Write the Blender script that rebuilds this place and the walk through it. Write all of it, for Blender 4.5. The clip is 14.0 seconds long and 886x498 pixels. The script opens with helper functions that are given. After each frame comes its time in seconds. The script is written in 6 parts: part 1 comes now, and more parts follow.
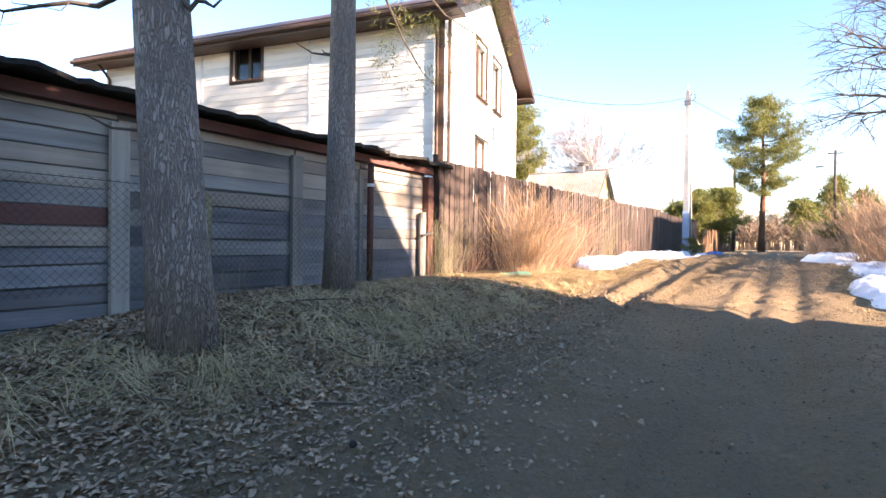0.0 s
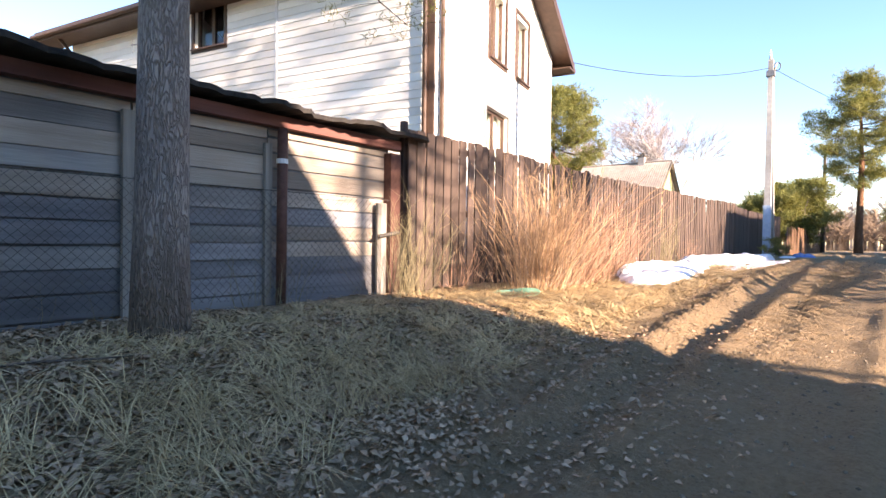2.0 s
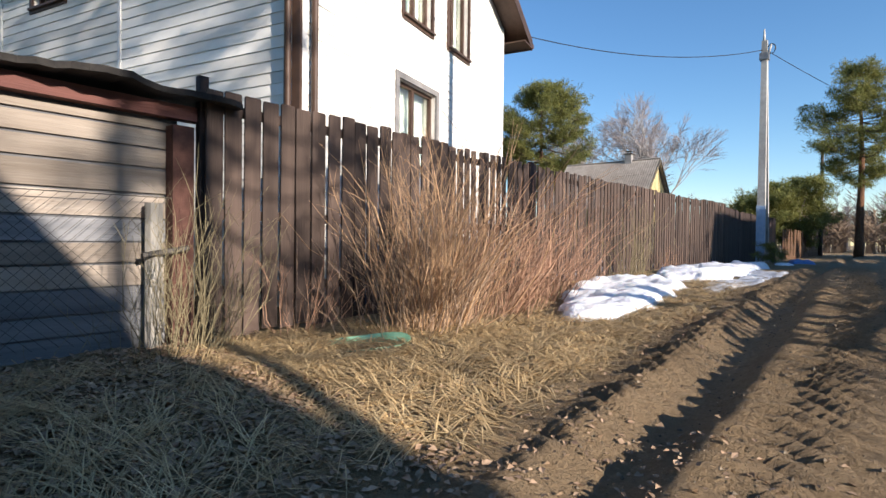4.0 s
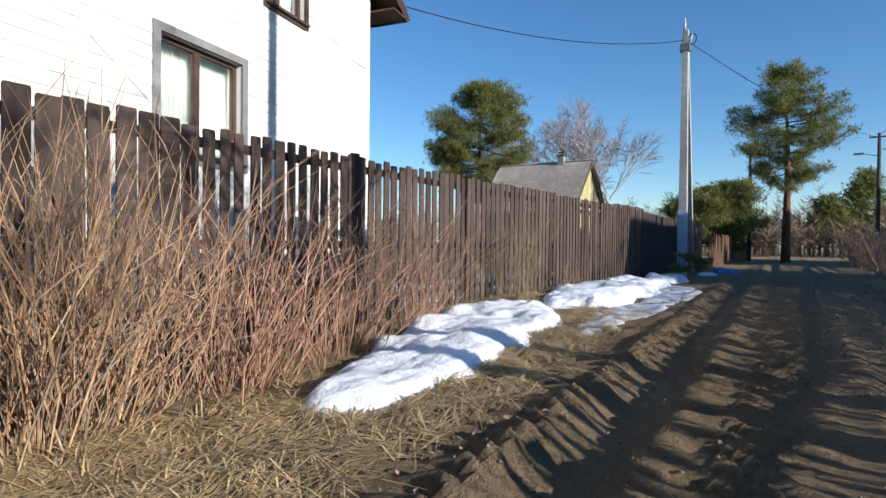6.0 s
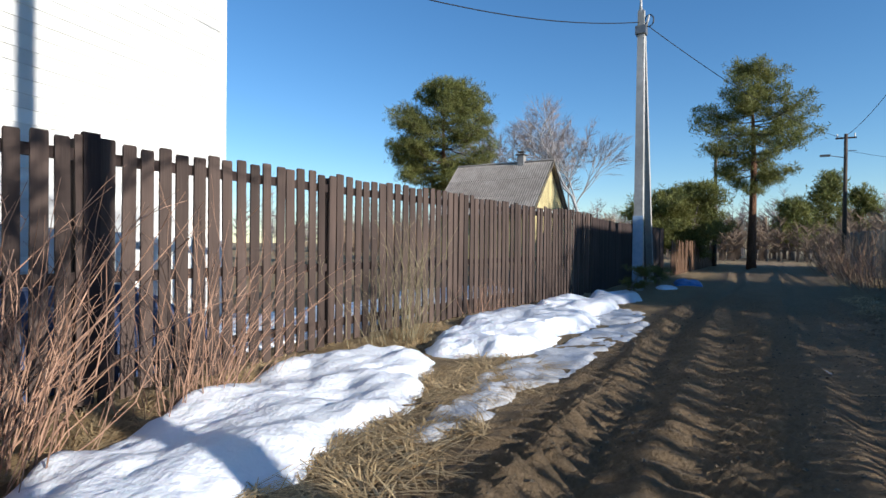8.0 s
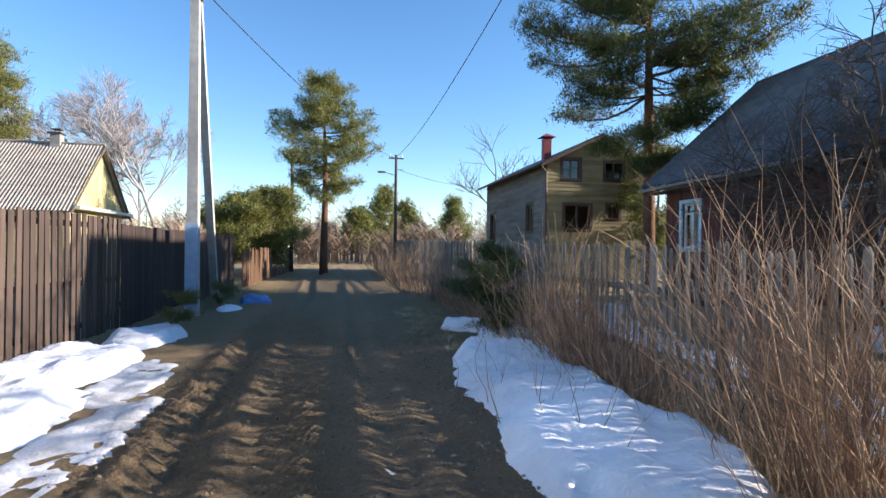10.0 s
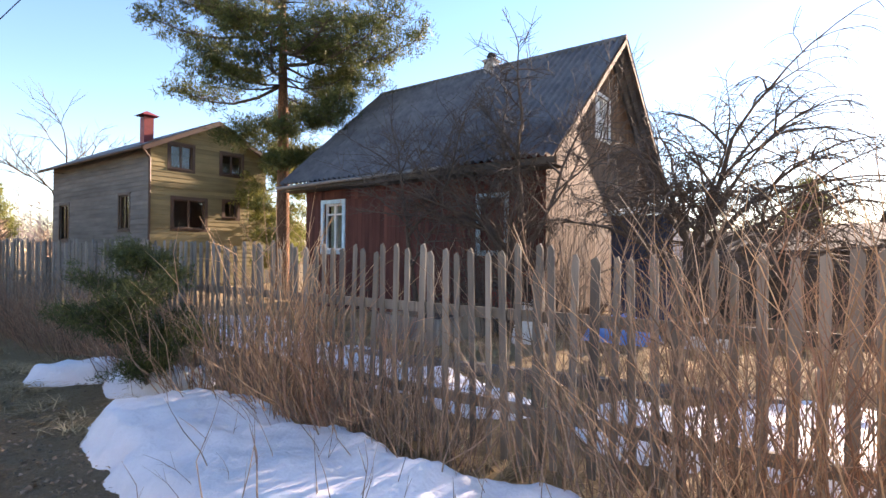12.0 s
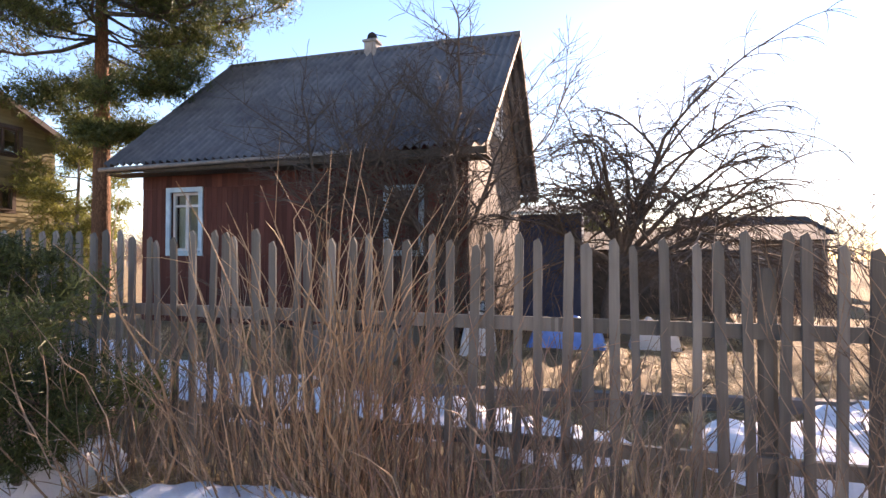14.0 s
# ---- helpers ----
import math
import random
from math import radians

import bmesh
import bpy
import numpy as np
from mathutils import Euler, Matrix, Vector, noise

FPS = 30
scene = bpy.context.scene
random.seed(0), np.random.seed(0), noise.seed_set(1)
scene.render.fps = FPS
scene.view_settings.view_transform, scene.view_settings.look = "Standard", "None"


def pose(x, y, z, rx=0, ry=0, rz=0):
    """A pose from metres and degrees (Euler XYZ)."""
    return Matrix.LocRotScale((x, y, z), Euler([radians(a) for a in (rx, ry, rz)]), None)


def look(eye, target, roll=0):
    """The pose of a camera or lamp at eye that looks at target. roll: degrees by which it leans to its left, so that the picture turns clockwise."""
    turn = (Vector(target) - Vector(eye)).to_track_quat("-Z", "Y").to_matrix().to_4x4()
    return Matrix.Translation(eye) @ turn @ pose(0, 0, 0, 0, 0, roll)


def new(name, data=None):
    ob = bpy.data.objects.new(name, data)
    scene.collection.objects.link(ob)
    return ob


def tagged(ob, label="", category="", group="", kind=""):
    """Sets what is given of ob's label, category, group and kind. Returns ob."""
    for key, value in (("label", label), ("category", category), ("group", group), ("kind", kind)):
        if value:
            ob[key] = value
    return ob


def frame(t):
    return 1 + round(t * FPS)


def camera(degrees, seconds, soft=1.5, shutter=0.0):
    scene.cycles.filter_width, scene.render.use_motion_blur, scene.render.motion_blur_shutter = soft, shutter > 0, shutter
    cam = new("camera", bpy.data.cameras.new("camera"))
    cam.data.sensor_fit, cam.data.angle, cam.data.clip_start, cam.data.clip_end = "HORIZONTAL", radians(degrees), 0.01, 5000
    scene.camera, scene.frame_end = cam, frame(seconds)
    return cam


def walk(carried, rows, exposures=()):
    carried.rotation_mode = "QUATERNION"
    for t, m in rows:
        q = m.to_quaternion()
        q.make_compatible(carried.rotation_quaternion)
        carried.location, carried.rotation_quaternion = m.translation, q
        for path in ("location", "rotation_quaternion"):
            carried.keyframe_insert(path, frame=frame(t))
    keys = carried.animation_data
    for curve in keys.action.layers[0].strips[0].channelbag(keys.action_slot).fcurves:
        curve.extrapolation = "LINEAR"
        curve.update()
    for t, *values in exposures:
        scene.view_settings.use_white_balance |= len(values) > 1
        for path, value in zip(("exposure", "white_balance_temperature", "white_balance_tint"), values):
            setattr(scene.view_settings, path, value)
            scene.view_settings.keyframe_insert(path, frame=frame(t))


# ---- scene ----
cam = camera(79.3, 14.0)
METRES, EYE, TILT, LEAN, TURN = 20.0, 1.5, 0.0, 0.0, 32.9
ROWS = [
    (0.0, 0.0, 0.0, 0.0, 0.01, -0.7, -0.69),
    (0.5, 0.0173, 0.0381, 0.0002, 3.54, -0.77, -0.65),
    (1.0, 0.0345, 0.0754, 0.003, 4.35, -0.86, -0.71),
    (1.5, 0.0457, 0.1163, 0.0019, 5.96, -0.95, -0.82),
    (2.0, 0.059, 0.1545, 0.0046, 6.34, -1.0, -0.8),
    (4.5, 0.1421, 0.321, 0.0164, 5.51, -0.75, -0.53),
    (5.0, 0.1676, 0.3526, 0.0203, 3.58, -0.71, -0.48),
    (5.5, 0.189, 0.3847, 0.023, 2.47, -0.66, -0.51),
    (6.0, 0.2072, 0.4138, 0.0256, 0.86, -0.63, -0.53),
    (6.5, 0.2217, 0.443, 0.0268, 0.56, -0.57, -0.56),
    (7.0, 0.2364, 0.4719, 0.0298, 0.7, -0.58, -0.53),
    (9.5, 0.3402, 0.615, 0.0521, -26.99, -0.32, -0.66),
    (10.0, 0.3582, 0.639, 0.0546, -44.02, -0.01, -0.67),
    (10.5, 0.3769, 0.6626, 0.0535, -60.21, 0.35, -0.61),
    (11.0, 0.3887, 0.6875, 0.055, -72.65, 0.45, -0.46),
    (11.5, 0.4062, 0.7165, 0.0546, -81.71, 0.47, -0.37),
    (12.0, 0.4217, 0.7462, 0.0557, -86.06, 0.56, -0.44),
    (12.5, 0.4424, 0.7708, 0.0553, -90.7, 0.59, -0.31),
    (13.0, 0.4644, 0.798, 0.0551, -96.42, 0.68, -0.35),
    (13.5, 0.4868, 0.8216, 0.0531, -101.92, 0.81, -0.11),
    (14.0, 0.5076, 0.8475, 0.0526, -106.47, 0.95, -0.11),
]
# the clip's camera brightens and darkens its picture on the way
EXPOSURES = [(0.0, 2.55, 8200, 28), (2.2, 2.25, 8150, 28), (4.4, 0.72, 6450, 13), (7.0, 0.5, 6050, 11), (9.3, 0.66, 6050, 10), (10.0, 1.32, 6650, 15), (10.6, 1.65, 7500, 22), (11.2, 1.85, 7950, 26), (12.5, 2.1, 8600, 31), (14.0, 1.95, 8700, 34)]
walk(cam, [(t, pose(0, 0, EYE, TILT, LEAN, TURN) @ pose(METRES * x, METRES * y, METRES * z, 90 + pitch, roll, yaw)) for t, x, y, z, yaw, pitch, roll in ROWS], EXPOSURES)

# ---- world and light ----
world = bpy.data.worlds.new("world")
scene.world = world
world.use_nodes = True
wn = world.node_tree.nodes
sky = wn.new("ShaderNodeTexSky")
sky.sky_type, sky.sun_disc = "NISHITA", False
SUN_EL, SUN_AZ = 17.5, 98.0          # degrees; azimuth from +y towards +x
sky.sun_elevation, sky.sun_rotation = radians(SUN_EL), radians(SUN_AZ)
sky.air_density, sky.dust_density, sky.ozone_density = 1.0, 0.05, 3.2
clear = wn.new("ShaderNodeHueSaturation")
clear.inputs["Saturation"].default_value = 1.16
world.node_tree.links.new(sky.outputs[0], clear.inputs["Color"])
world.node_tree.links.new(clear.outputs[0], wn["Background"].inputs[0])
wn["Background"].inputs[1].default_value = 0.115
sun = new("sun", bpy.data.lights.new("sun", "SUN"))
sun.data.energy, sun.data.angle, sun.data.color = 5.0, radians(0.5), (1.0, 0.93, 0.82)
sun.matrix_world = look((math.sin(radians(SUN_AZ)) * 50, math.cos(radians(SUN_AZ)) * 50, math.tan(radians(SUN_EL)) * 50), (0, 0, 0))


# ---- materials ----
def mat(name, a, b, scale=6.0, rough=0.8, bump=0.3, bscale=60.0, stretch=(1, 1, 1), vary=0.2, metal=0.0, island=0.0, dist=0.01, spec=0.3, sss=0.0):
    """Two colours mixed by a noise, a broad stain over it, a fine relief; vary: from object to object; island: from piece to piece."""
    m = bpy.data.materials.new(name)
    m.use_nodes = True
    t = m.node_tree
    N, L = t.nodes, t.links
    p = N["Principled BSDF"]
    geo, info = N.new("ShaderNodeNewGeometry"), N.new("ShaderNodeObjectInfo")
    off = N.new("ShaderNodeMath")
    off.operation = "MULTIPLY"
    off.inputs[1].default_value = 37.0
    L.new(info.outputs["Random"], off.inputs[0])
    add = N.new("ShaderNodeVectorMath")
    add.operation = "ADD"
    L.new(geo.outputs["Position"], add.inputs[0])
    L.new(off.outputs[0], add.inputs[1])
    mp = N.new("ShaderNodeMapping")
    mp.inputs["Scale"].default_value = stretch
    L.new(add.outputs[0], mp.inputs["Vector"])
    n1 = N.new("ShaderNodeTexNoise")
    n1.inputs["Scale"].default_value, n1.inputs["Detail"].default_value, n1.inputs["Roughness"].default_value = scale, 6, 0.65
    L.new(mp.outputs[0], n1.inputs["Vector"])
    ramp = N.new("ShaderNodeMapRange")
    ramp.inputs[1].default_value, ramp.inputs[2].default_value = 0.3, 0.7
    L.new(n1.outputs[0], ramp.inputs[0])
    mix = N.new("ShaderNodeMix")
    mix.data_type = "RGBA"
    mix.inputs[6].default_value, mix.inputs[7].default_value = (*a, 1), (*b, 1)
    L.new(ramp.outputs[0], mix.inputs[0])
    n2 = N.new("ShaderNodeTexNoise")
    n2.inputs["Scale"].default_value, n2.inputs["Detail"].default_value = scale * 0.13, 3
    L.new(add.outputs[0], n2.inputs["Vector"])
    r2 = N.new("ShaderNodeMapRange")
    r2.inputs[1].default_value, r2.inputs[2].default_value, r2.inputs[3].default_value, r2.inputs[4].default_value = 0.3, 0.7, 0.78, 1.2
    L.new(n2.outputs[0], r2.inputs[0])
    val = N.new("ShaderNodeMath")
    val.operation = "MULTIPLY_ADD"
    val.inputs[1].default_value, val.inputs[2].default_value = 2 * vary, 1 - vary
    L.new(info.outputs["Random"], val.inputs[0])
    v2 = N.new("ShaderNodeMath")
    v2.operation = "MULTIPLY"
    L.new(val.outputs[0], v2.inputs[0])
    L.new(r2.outputs[0], v2.inputs[1])
    last = v2
    if island:
        v3 = N.new("ShaderNodeMath")
        v3.operation = "MULTIPLY_ADD"
        v3.inputs[1].default_value, v3.inputs[2].default_value = 2 * island, 1 - island
        L.new(geo.outputs["Random Per Island"], v3.inputs[0])
        v4 = N.new("ShaderNodeMath")
        v4.operation = "MULTIPLY"
        L.new(v3.outputs[0], v4.inputs[0])
        L.new(v2.outputs[0], v4.inputs[1])
        last = v4
    hsv = N.new("ShaderNodeHueSaturation")
    L.new(last.outputs[0], hsv.inputs["Value"])
    L.new(mix.outputs[2], hsv.inputs["Color"])
    L.new(hsv.outputs[0], p.inputs["Base Color"])
    p.inputs["Roughness"].default_value, p.inputs["Metallic"].default_value = rough, metal
    p.inputs["Specular IOR Level"].default_value = spec
    if sss:
        p.inputs["Subsurface Weight"].default_value = sss
        p.inputs["Subsurface Radius"].default_value = (0.03, 0.04, 0.05)
    if bump:
        n3 = N.new("ShaderNodeTexNoise")
        n3.inputs["Scale"].default_value, n3.inputs["Detail"].default_value = bscale, 4
        L.new(mp.outputs[0], n3.inputs["Vector"])
        bn = N.new("ShaderNodeBump")
        bn.inputs["Strength"].default_value, bn.inputs["Distance"].default_value = bump, dist
        L.new(n3.outputs[0], bn.inputs["Height"])
        L.new(bn.outputs[0], p.inputs["Normal"])
    return m


def bark_mat(name, a, b, scale=9.0):
    m = mat(name, a, b, scale, 0.95, 0.0, vary=0.1, stretch=(1, 1, 0.24))
    N, L = m.node_tree.nodes, m.node_tree.links
    mp = [n for n in N if n.bl_idname == "ShaderNodeMapping"][0]
    v = N.new("ShaderNodeTexVoronoi")
    v.feature = "DISTANCE_TO_EDGE"
    v.inputs["Scale"].default_value = scale * 4.0
    wob = N.new("ShaderNodeTexNoise")
    wob.inputs["Scale"].default_value = scale * 2
    mx = N.new("ShaderNodeMix")
    mx.data_type = "VECTOR"
    mx.inputs[0].default_value = 0.12
    L.new(mp.outputs[0], wob.inputs["Vector"])
    L.new(mp.outputs[0], mx.inputs[4])
    L.new(wob.outputs["Color"], mx.inputs[5])
    L.new(mx.outputs[1], v.inputs["Vector"])
    mr = N.new("ShaderNodeMapRange")
    mr.inputs[1].default_value, mr.inputs[2].default_value = 0.0, 0.22
    L.new(v.outputs["Distance"], mr.inputs[0])
    bn = N.new("ShaderNodeBump")
    bn.inputs["Strength"].default_value, bn.inputs["Distance"].default_value = 0.9, 0.02
    L.new(mr.outputs[0], bn.inputs["Height"])
    L.new(bn.outputs[0], N["Principled BSDF"].inputs["Normal"])
    hsv = [n for n in N if n.bl_idname == "ShaderNodeHueSaturation"][0]
    dk = N.new("ShaderNodeMix")
    dk.data_type = "RGBA"
    dk.inputs[6].default_value = (*[c * 0.75 for c in a], 1)
    L.new(mr.outputs[0], dk.inputs[0])
    L.new(hsv.outputs[0], dk.inputs[7])
    L.new(dk.outputs[2], N["Principled BSDF"].inputs["Base Color"])
    return m


def glass_mat():
    m = bpy.data.materials.new("glass")
    m.use_nodes = True
    p = m.node_tree.nodes["Principled BSDF"]
    p.inputs["Base Color"].default_value = (0.9, 0.95, 0.95, 1)
    p.inputs["Roughness"].default_value, p.inputs["Transmission Weight"].default_value, p.inputs["IOR"].default_value = 0.02, 1.0, 1.45
    return m


GLASS = glass_mat()
WHITE_SIDING = mat("white_siding", (0.74, 0.72, 0.66), (0.8, 0.78, 0.73), 3, 0.55, 0.08, 90, vary=0.03)
BROWN_TRIM = mat("brown_trim", (0.06, 0.035, 0.025), (0.09, 0.055, 0.04), 8, 0.5, 0.1, vary=0.08)
GREY_TRIM = mat("grey_trim", (0.2, 0.19, 0.19), (0.26, 0.25, 0.24), 8, 0.6, 0.1, vary=0.05)
WHITE_TRIM = mat("white_trim", (0.6, 0.6, 0.58), (0.72, 0.72, 0.7), 8, 0.6, 0.1, vary=0.05)
CURTAIN = mat("curtain", (0.3, 0.33, 0.28), (0.42, 0.45, 0.4), 14, 0.9, 0.4, 20, (1, 1, 0.05), vary=0.05)
INSIDE = mat("inside", (0.1, 0.09, 0.08), (0.14, 0.13, 0.11), 3, 0.9, 0.0, vary=0)
ROOF_BROWN = mat("roof_brown", (0.07, 0.045, 0.04), (0.11, 0.07, 0.06), 5, 0.5, 0.2, 30)
SHED_WOOD = mat("shed_wood", (0.17, 0.165, 0.16), (0.33, 0.315, 0.29), 7, 0.9, 0.5, 70, (1, 0.06, 1), vary=0.3)
SHED_TAN = mat("shed_tan", (0.24, 0.195, 0.155), (0.38, 0.33, 0.28), 7, 0.9, 0.5, 70, (1, 0.06, 1), vary=0.25)
SHED_RED = mat("shed_red", (0.13, 0.055, 0.048), (0.22, 0.095, 0.08), 7, 0.85, 0.5, 70, (1, 0.06, 1), vary=0.25)
SHED_BLUE = mat("shed_blue", (0.13, 0.135, 0.145), (0.25, 0.25, 0.255), 7, 0.9, 0.5, 70, (1, 0.06, 1), vary=0.3)
POST_WOOD = mat("post_wood", (0.24, 0.225, 0.2), (0.42, 0.395, 0.35), 8, 0.9, 0.5, 70, (1, 1, 0.06), vary=0.25)
RUST_PIPE = mat("rust_pipe", (0.07, 0.03, 0.022), (0.13, 0.06, 0.045), 12, 0.8, 0.4, 50, vary=0.1)
TAR = mat("tar_felt", (0.018, 0.017, 0.017), (0.05, 0.045, 0.04), 9, 0.9, 0.7, 40, vary=0.2)
WIRE = mat("wire", (0.06, 0.055, 0.05), (0.1, 0.09, 0.08), 20, 0.7, 0.0, metal=0.3)
FENCE_BROWN = mat("fence_brown", (0.048, 0.033, 0.027), (0.1, 0.069, 0.055), 6, 0.8, 0.4, 60, (1, 1, 0.05), vary=0.28)
# darker fence brown; on the close-boarded fence it stands in for shade
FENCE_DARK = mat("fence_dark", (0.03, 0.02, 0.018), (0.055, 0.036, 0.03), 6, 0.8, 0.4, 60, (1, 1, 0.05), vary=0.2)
PICKET_GREY = mat("picket_grey", (0.13, 0.12, 0.105), (0.27, 0.25, 0.21), 8, 0.9, 0.5, 60, (1, 1, 0.06), vary=0.35)
CONCRETE = mat("concrete", (0.32, 0.31, 0.29), (0.46, 0.45, 0.42), 5, 0.9, 0.4, 50, vary=0.05)
PLATE_BLUE = mat("plate_blue", (0.25, 0.36, 0.5), (0.35, 0.45, 0.56), 8, 0.7, 0.1)
STEEL = mat("steel", (0.2, 0.2, 0.2), (0.32, 0.32, 0.32), 10, 0.5, 0.1, metal=0.7)
CERAMIC = mat("ceramic", (0.5, 0.48, 0.45), (0.6, 0.6, 0.58), 10, 0.3, 0.0)
CABLE = mat("cable", (0.012, 0.012, 0.012), (0.02, 0.02, 0.02), 10, 0.6, 0.0)
PINE_BARK = bark_mat("pine_bark", (0.25, 0.205, 0.18), (0.42, 0.36, 0.315))
PINE_BARK_RED = bark_mat("pine_bark_red", (0.17, 0.085, 0.05), (0.3, 0.155, 0.085), 6)
BRANCH = mat("branch_bark", (0.07, 0.055, 0.045), (0.13, 0.1, 0.08), 20, 0.9, 0.4, 80, vary=0.1)
NEEDLES = mat("pine_needles", (0.12, 0.14, 0.04), (0.23, 0.22, 0.065), 1.2, 0.55, 0.0, vary=0.08, island=0.45)
NEEDLES_DARK = mat("pine_needles_dark", (0.055, 0.078, 0.028), (0.12, 0.135, 0.042), 1.2, 0.55, 0.0, vary=0.08, island=0.45)


def see_through(m, share):
    """Lets some light through thin needles."""
    N, L = m.node_tree.nodes, m.node_tree.links
    t, x = N.new("ShaderNodeBsdfTranslucent"), N.new("ShaderNodeMixShader")
    L.new(N["Principled BSDF"].inputs["Base Color"].links[0].from_socket, t.inputs["Color"])
    x.inputs[0].default_value = share
    L.new(N["Principled BSDF"].outputs[0], x.inputs[1])
    L.new(t.outputs[0], x.inputs[2])
    L.new(x.outputs[0], N["Material Output"].inputs[0])


see_through(NEEDLES, 0.4)
see_through(NEEDLES_DARK, 0.3)
BIRCH_BARK = mat("birch_bark", (0.5, 0.48, 0.45), (0.16, 0.14, 0.13), 7, 0.8, 0.3, 40, (1, 1, 3), vary=0.05)
TWIG_PURPLE = mat("birch_twigs", (0.19, 0.16, 0.155), (0.33, 0.29, 0.28), 6, 0.9, 0.0, vary=0.1, island=0.3)
STEM_GOLD = mat("shrub_stems_gold", (0.31, 0.172, 0.095), (0.54, 0.365, 0.215), 9, 0.7, 0.0, vary=0.42)
STEM_RED = mat("shrub_stems_red", (0.24, 0.128, 0.085), (0.43, 0.27, 0.18), 9, 0.7, 0.0, vary=0.42)
STEM_BROWN = mat("shrub_stems_brown", (0.16, 0.108, 0.078), (0.4, 0.29, 0.2), 9, 0.8, 0.0, vary=0.42)
STRAW = mat("dry_straw", (0.38, 0.255, 0.12), (0.62, 0.46, 0.25), 5, 0.8, 0.0, vary=0.1, island=0.4)
WEED = mat("dry_weed", (0.16, 0.135, 0.08), (0.3, 0.25, 0.15), 9, 0.9, 0.0, vary=0.1, island=0.4)
LEAF = mat("fallen_leaf", (0.3, 0.195, 0.13), (0.5, 0.355, 0.24), 14, 0.85, 0.0, island=0.28, spec=0.1)
STONE = mat("stone", (0.13, 0.1, 0.07), (0.3, 0.24, 0.17), 14, 0.9, 0.4, island=0.3)
SNOW = mat("snow", (0.78, 0.8, 0.83), (0.88, 0.89, 0.91), 4, 0.6, 0.5, 22, vary=0.0, dist=0.03, sss=0.15)
SNOW_DIRTY = mat("dirty_snow", (0.42, 0.41, 0.4), (0.72, 0.72, 0.73), 5, 0.5, 0.5, 30, vary=0.0, dist=0.02)
RED_WALL = mat("red_wall", (0.085, 0.026, 0.02), (0.14, 0.05, 0.036), 6, 0.85, 0.3, 60, (1, 1, 0.05), vary=0.2)
SLATE = mat("slate_roof", (0.085, 0.09, 0.1), (0.17, 0.17, 0.175), 2.5, 0.85, 0.3, 40, vary=0.1)
SLATE_WARM = mat("slate_roof_warm", (0.24, 0.205, 0.175), (0.38, 0.33, 0.28), 2.5, 0.85, 0.3, 40, vary=0.1)
GABLE_BROWN = mat("gable_brown", (0.09, 0.047, 0.027), (0.16, 0.09, 0.05), 6, 0.8, 0.3, 60, (1, 1, 0.05), vary=0.2)
YELLOW_WOOD = mat("yellow_wood", (0.16, 0.132, 0.07), (0.26, 0.215, 0.115), 5, 0.8, 0.3, 60, (0.06, 0.06, 1), vary=0.18)
GREY_WOOD = mat("grey_wood", (0.13, 0.12, 0.11), (0.22, 0.2, 0.18), 5, 0.85, 0.3, 60, (0.06, 0.06, 1), vary=0.12)
YELLOW_PAINT = mat("yellow_paint", (0.42, 0.34, 0.16), (0.55, 0.46, 0.24), 5, 0.8, 0.2, vary=0.1)
BLUE_PAINT = mat("blue_paint", (0.3, 0.45, 0.52), (0.45, 0.6, 0.66), 6, 0.7, 0.2, vary=0.1)
CHIM_RED = mat("chimney_red", (0.2, 0.035, 0.035), (0.28, 0.06, 0.055), 8, 0.5, 0.1)
BRICK_PALE = mat("pale_brick", (0.25, 0.24, 0.23), (0.38, 0.36, 0.34), 9, 0.9, 0.4)
GREEN_PLASTIC = mat("green_plastic", (0.16, 0.4, 0.24), (0.3, 0.55, 0.38), 6, 0.35, 0.1, spec=0.5)
BLUE_TARP = mat("blue_tarp", (0.05, 0.16, 0.42), (0.12, 0.28, 0.6), 5, 0.45, 0.4, 20)
NAVY = mat("navy_cover", (0.025, 0.04, 0.09), (0.05, 0.07, 0.14), 5, 0.4, 0.3, 20)
WHITE_SHEET = mat("white_sheet", (0.6, 0.58, 0.52), (0.75, 0.73, 0.68), 5, 0.6, 0.4, 20)
RED_CLOTH = mat("red_paint", (0.3, 0.06, 0.04), (0.4, 0.1, 0.07), 5, 0.7, 0.2)
SOIL = mat("soil_wood", (0.06, 0.05, 0.04), (0.12, 0.1, 0.08), 6, 0.9, 0.4)


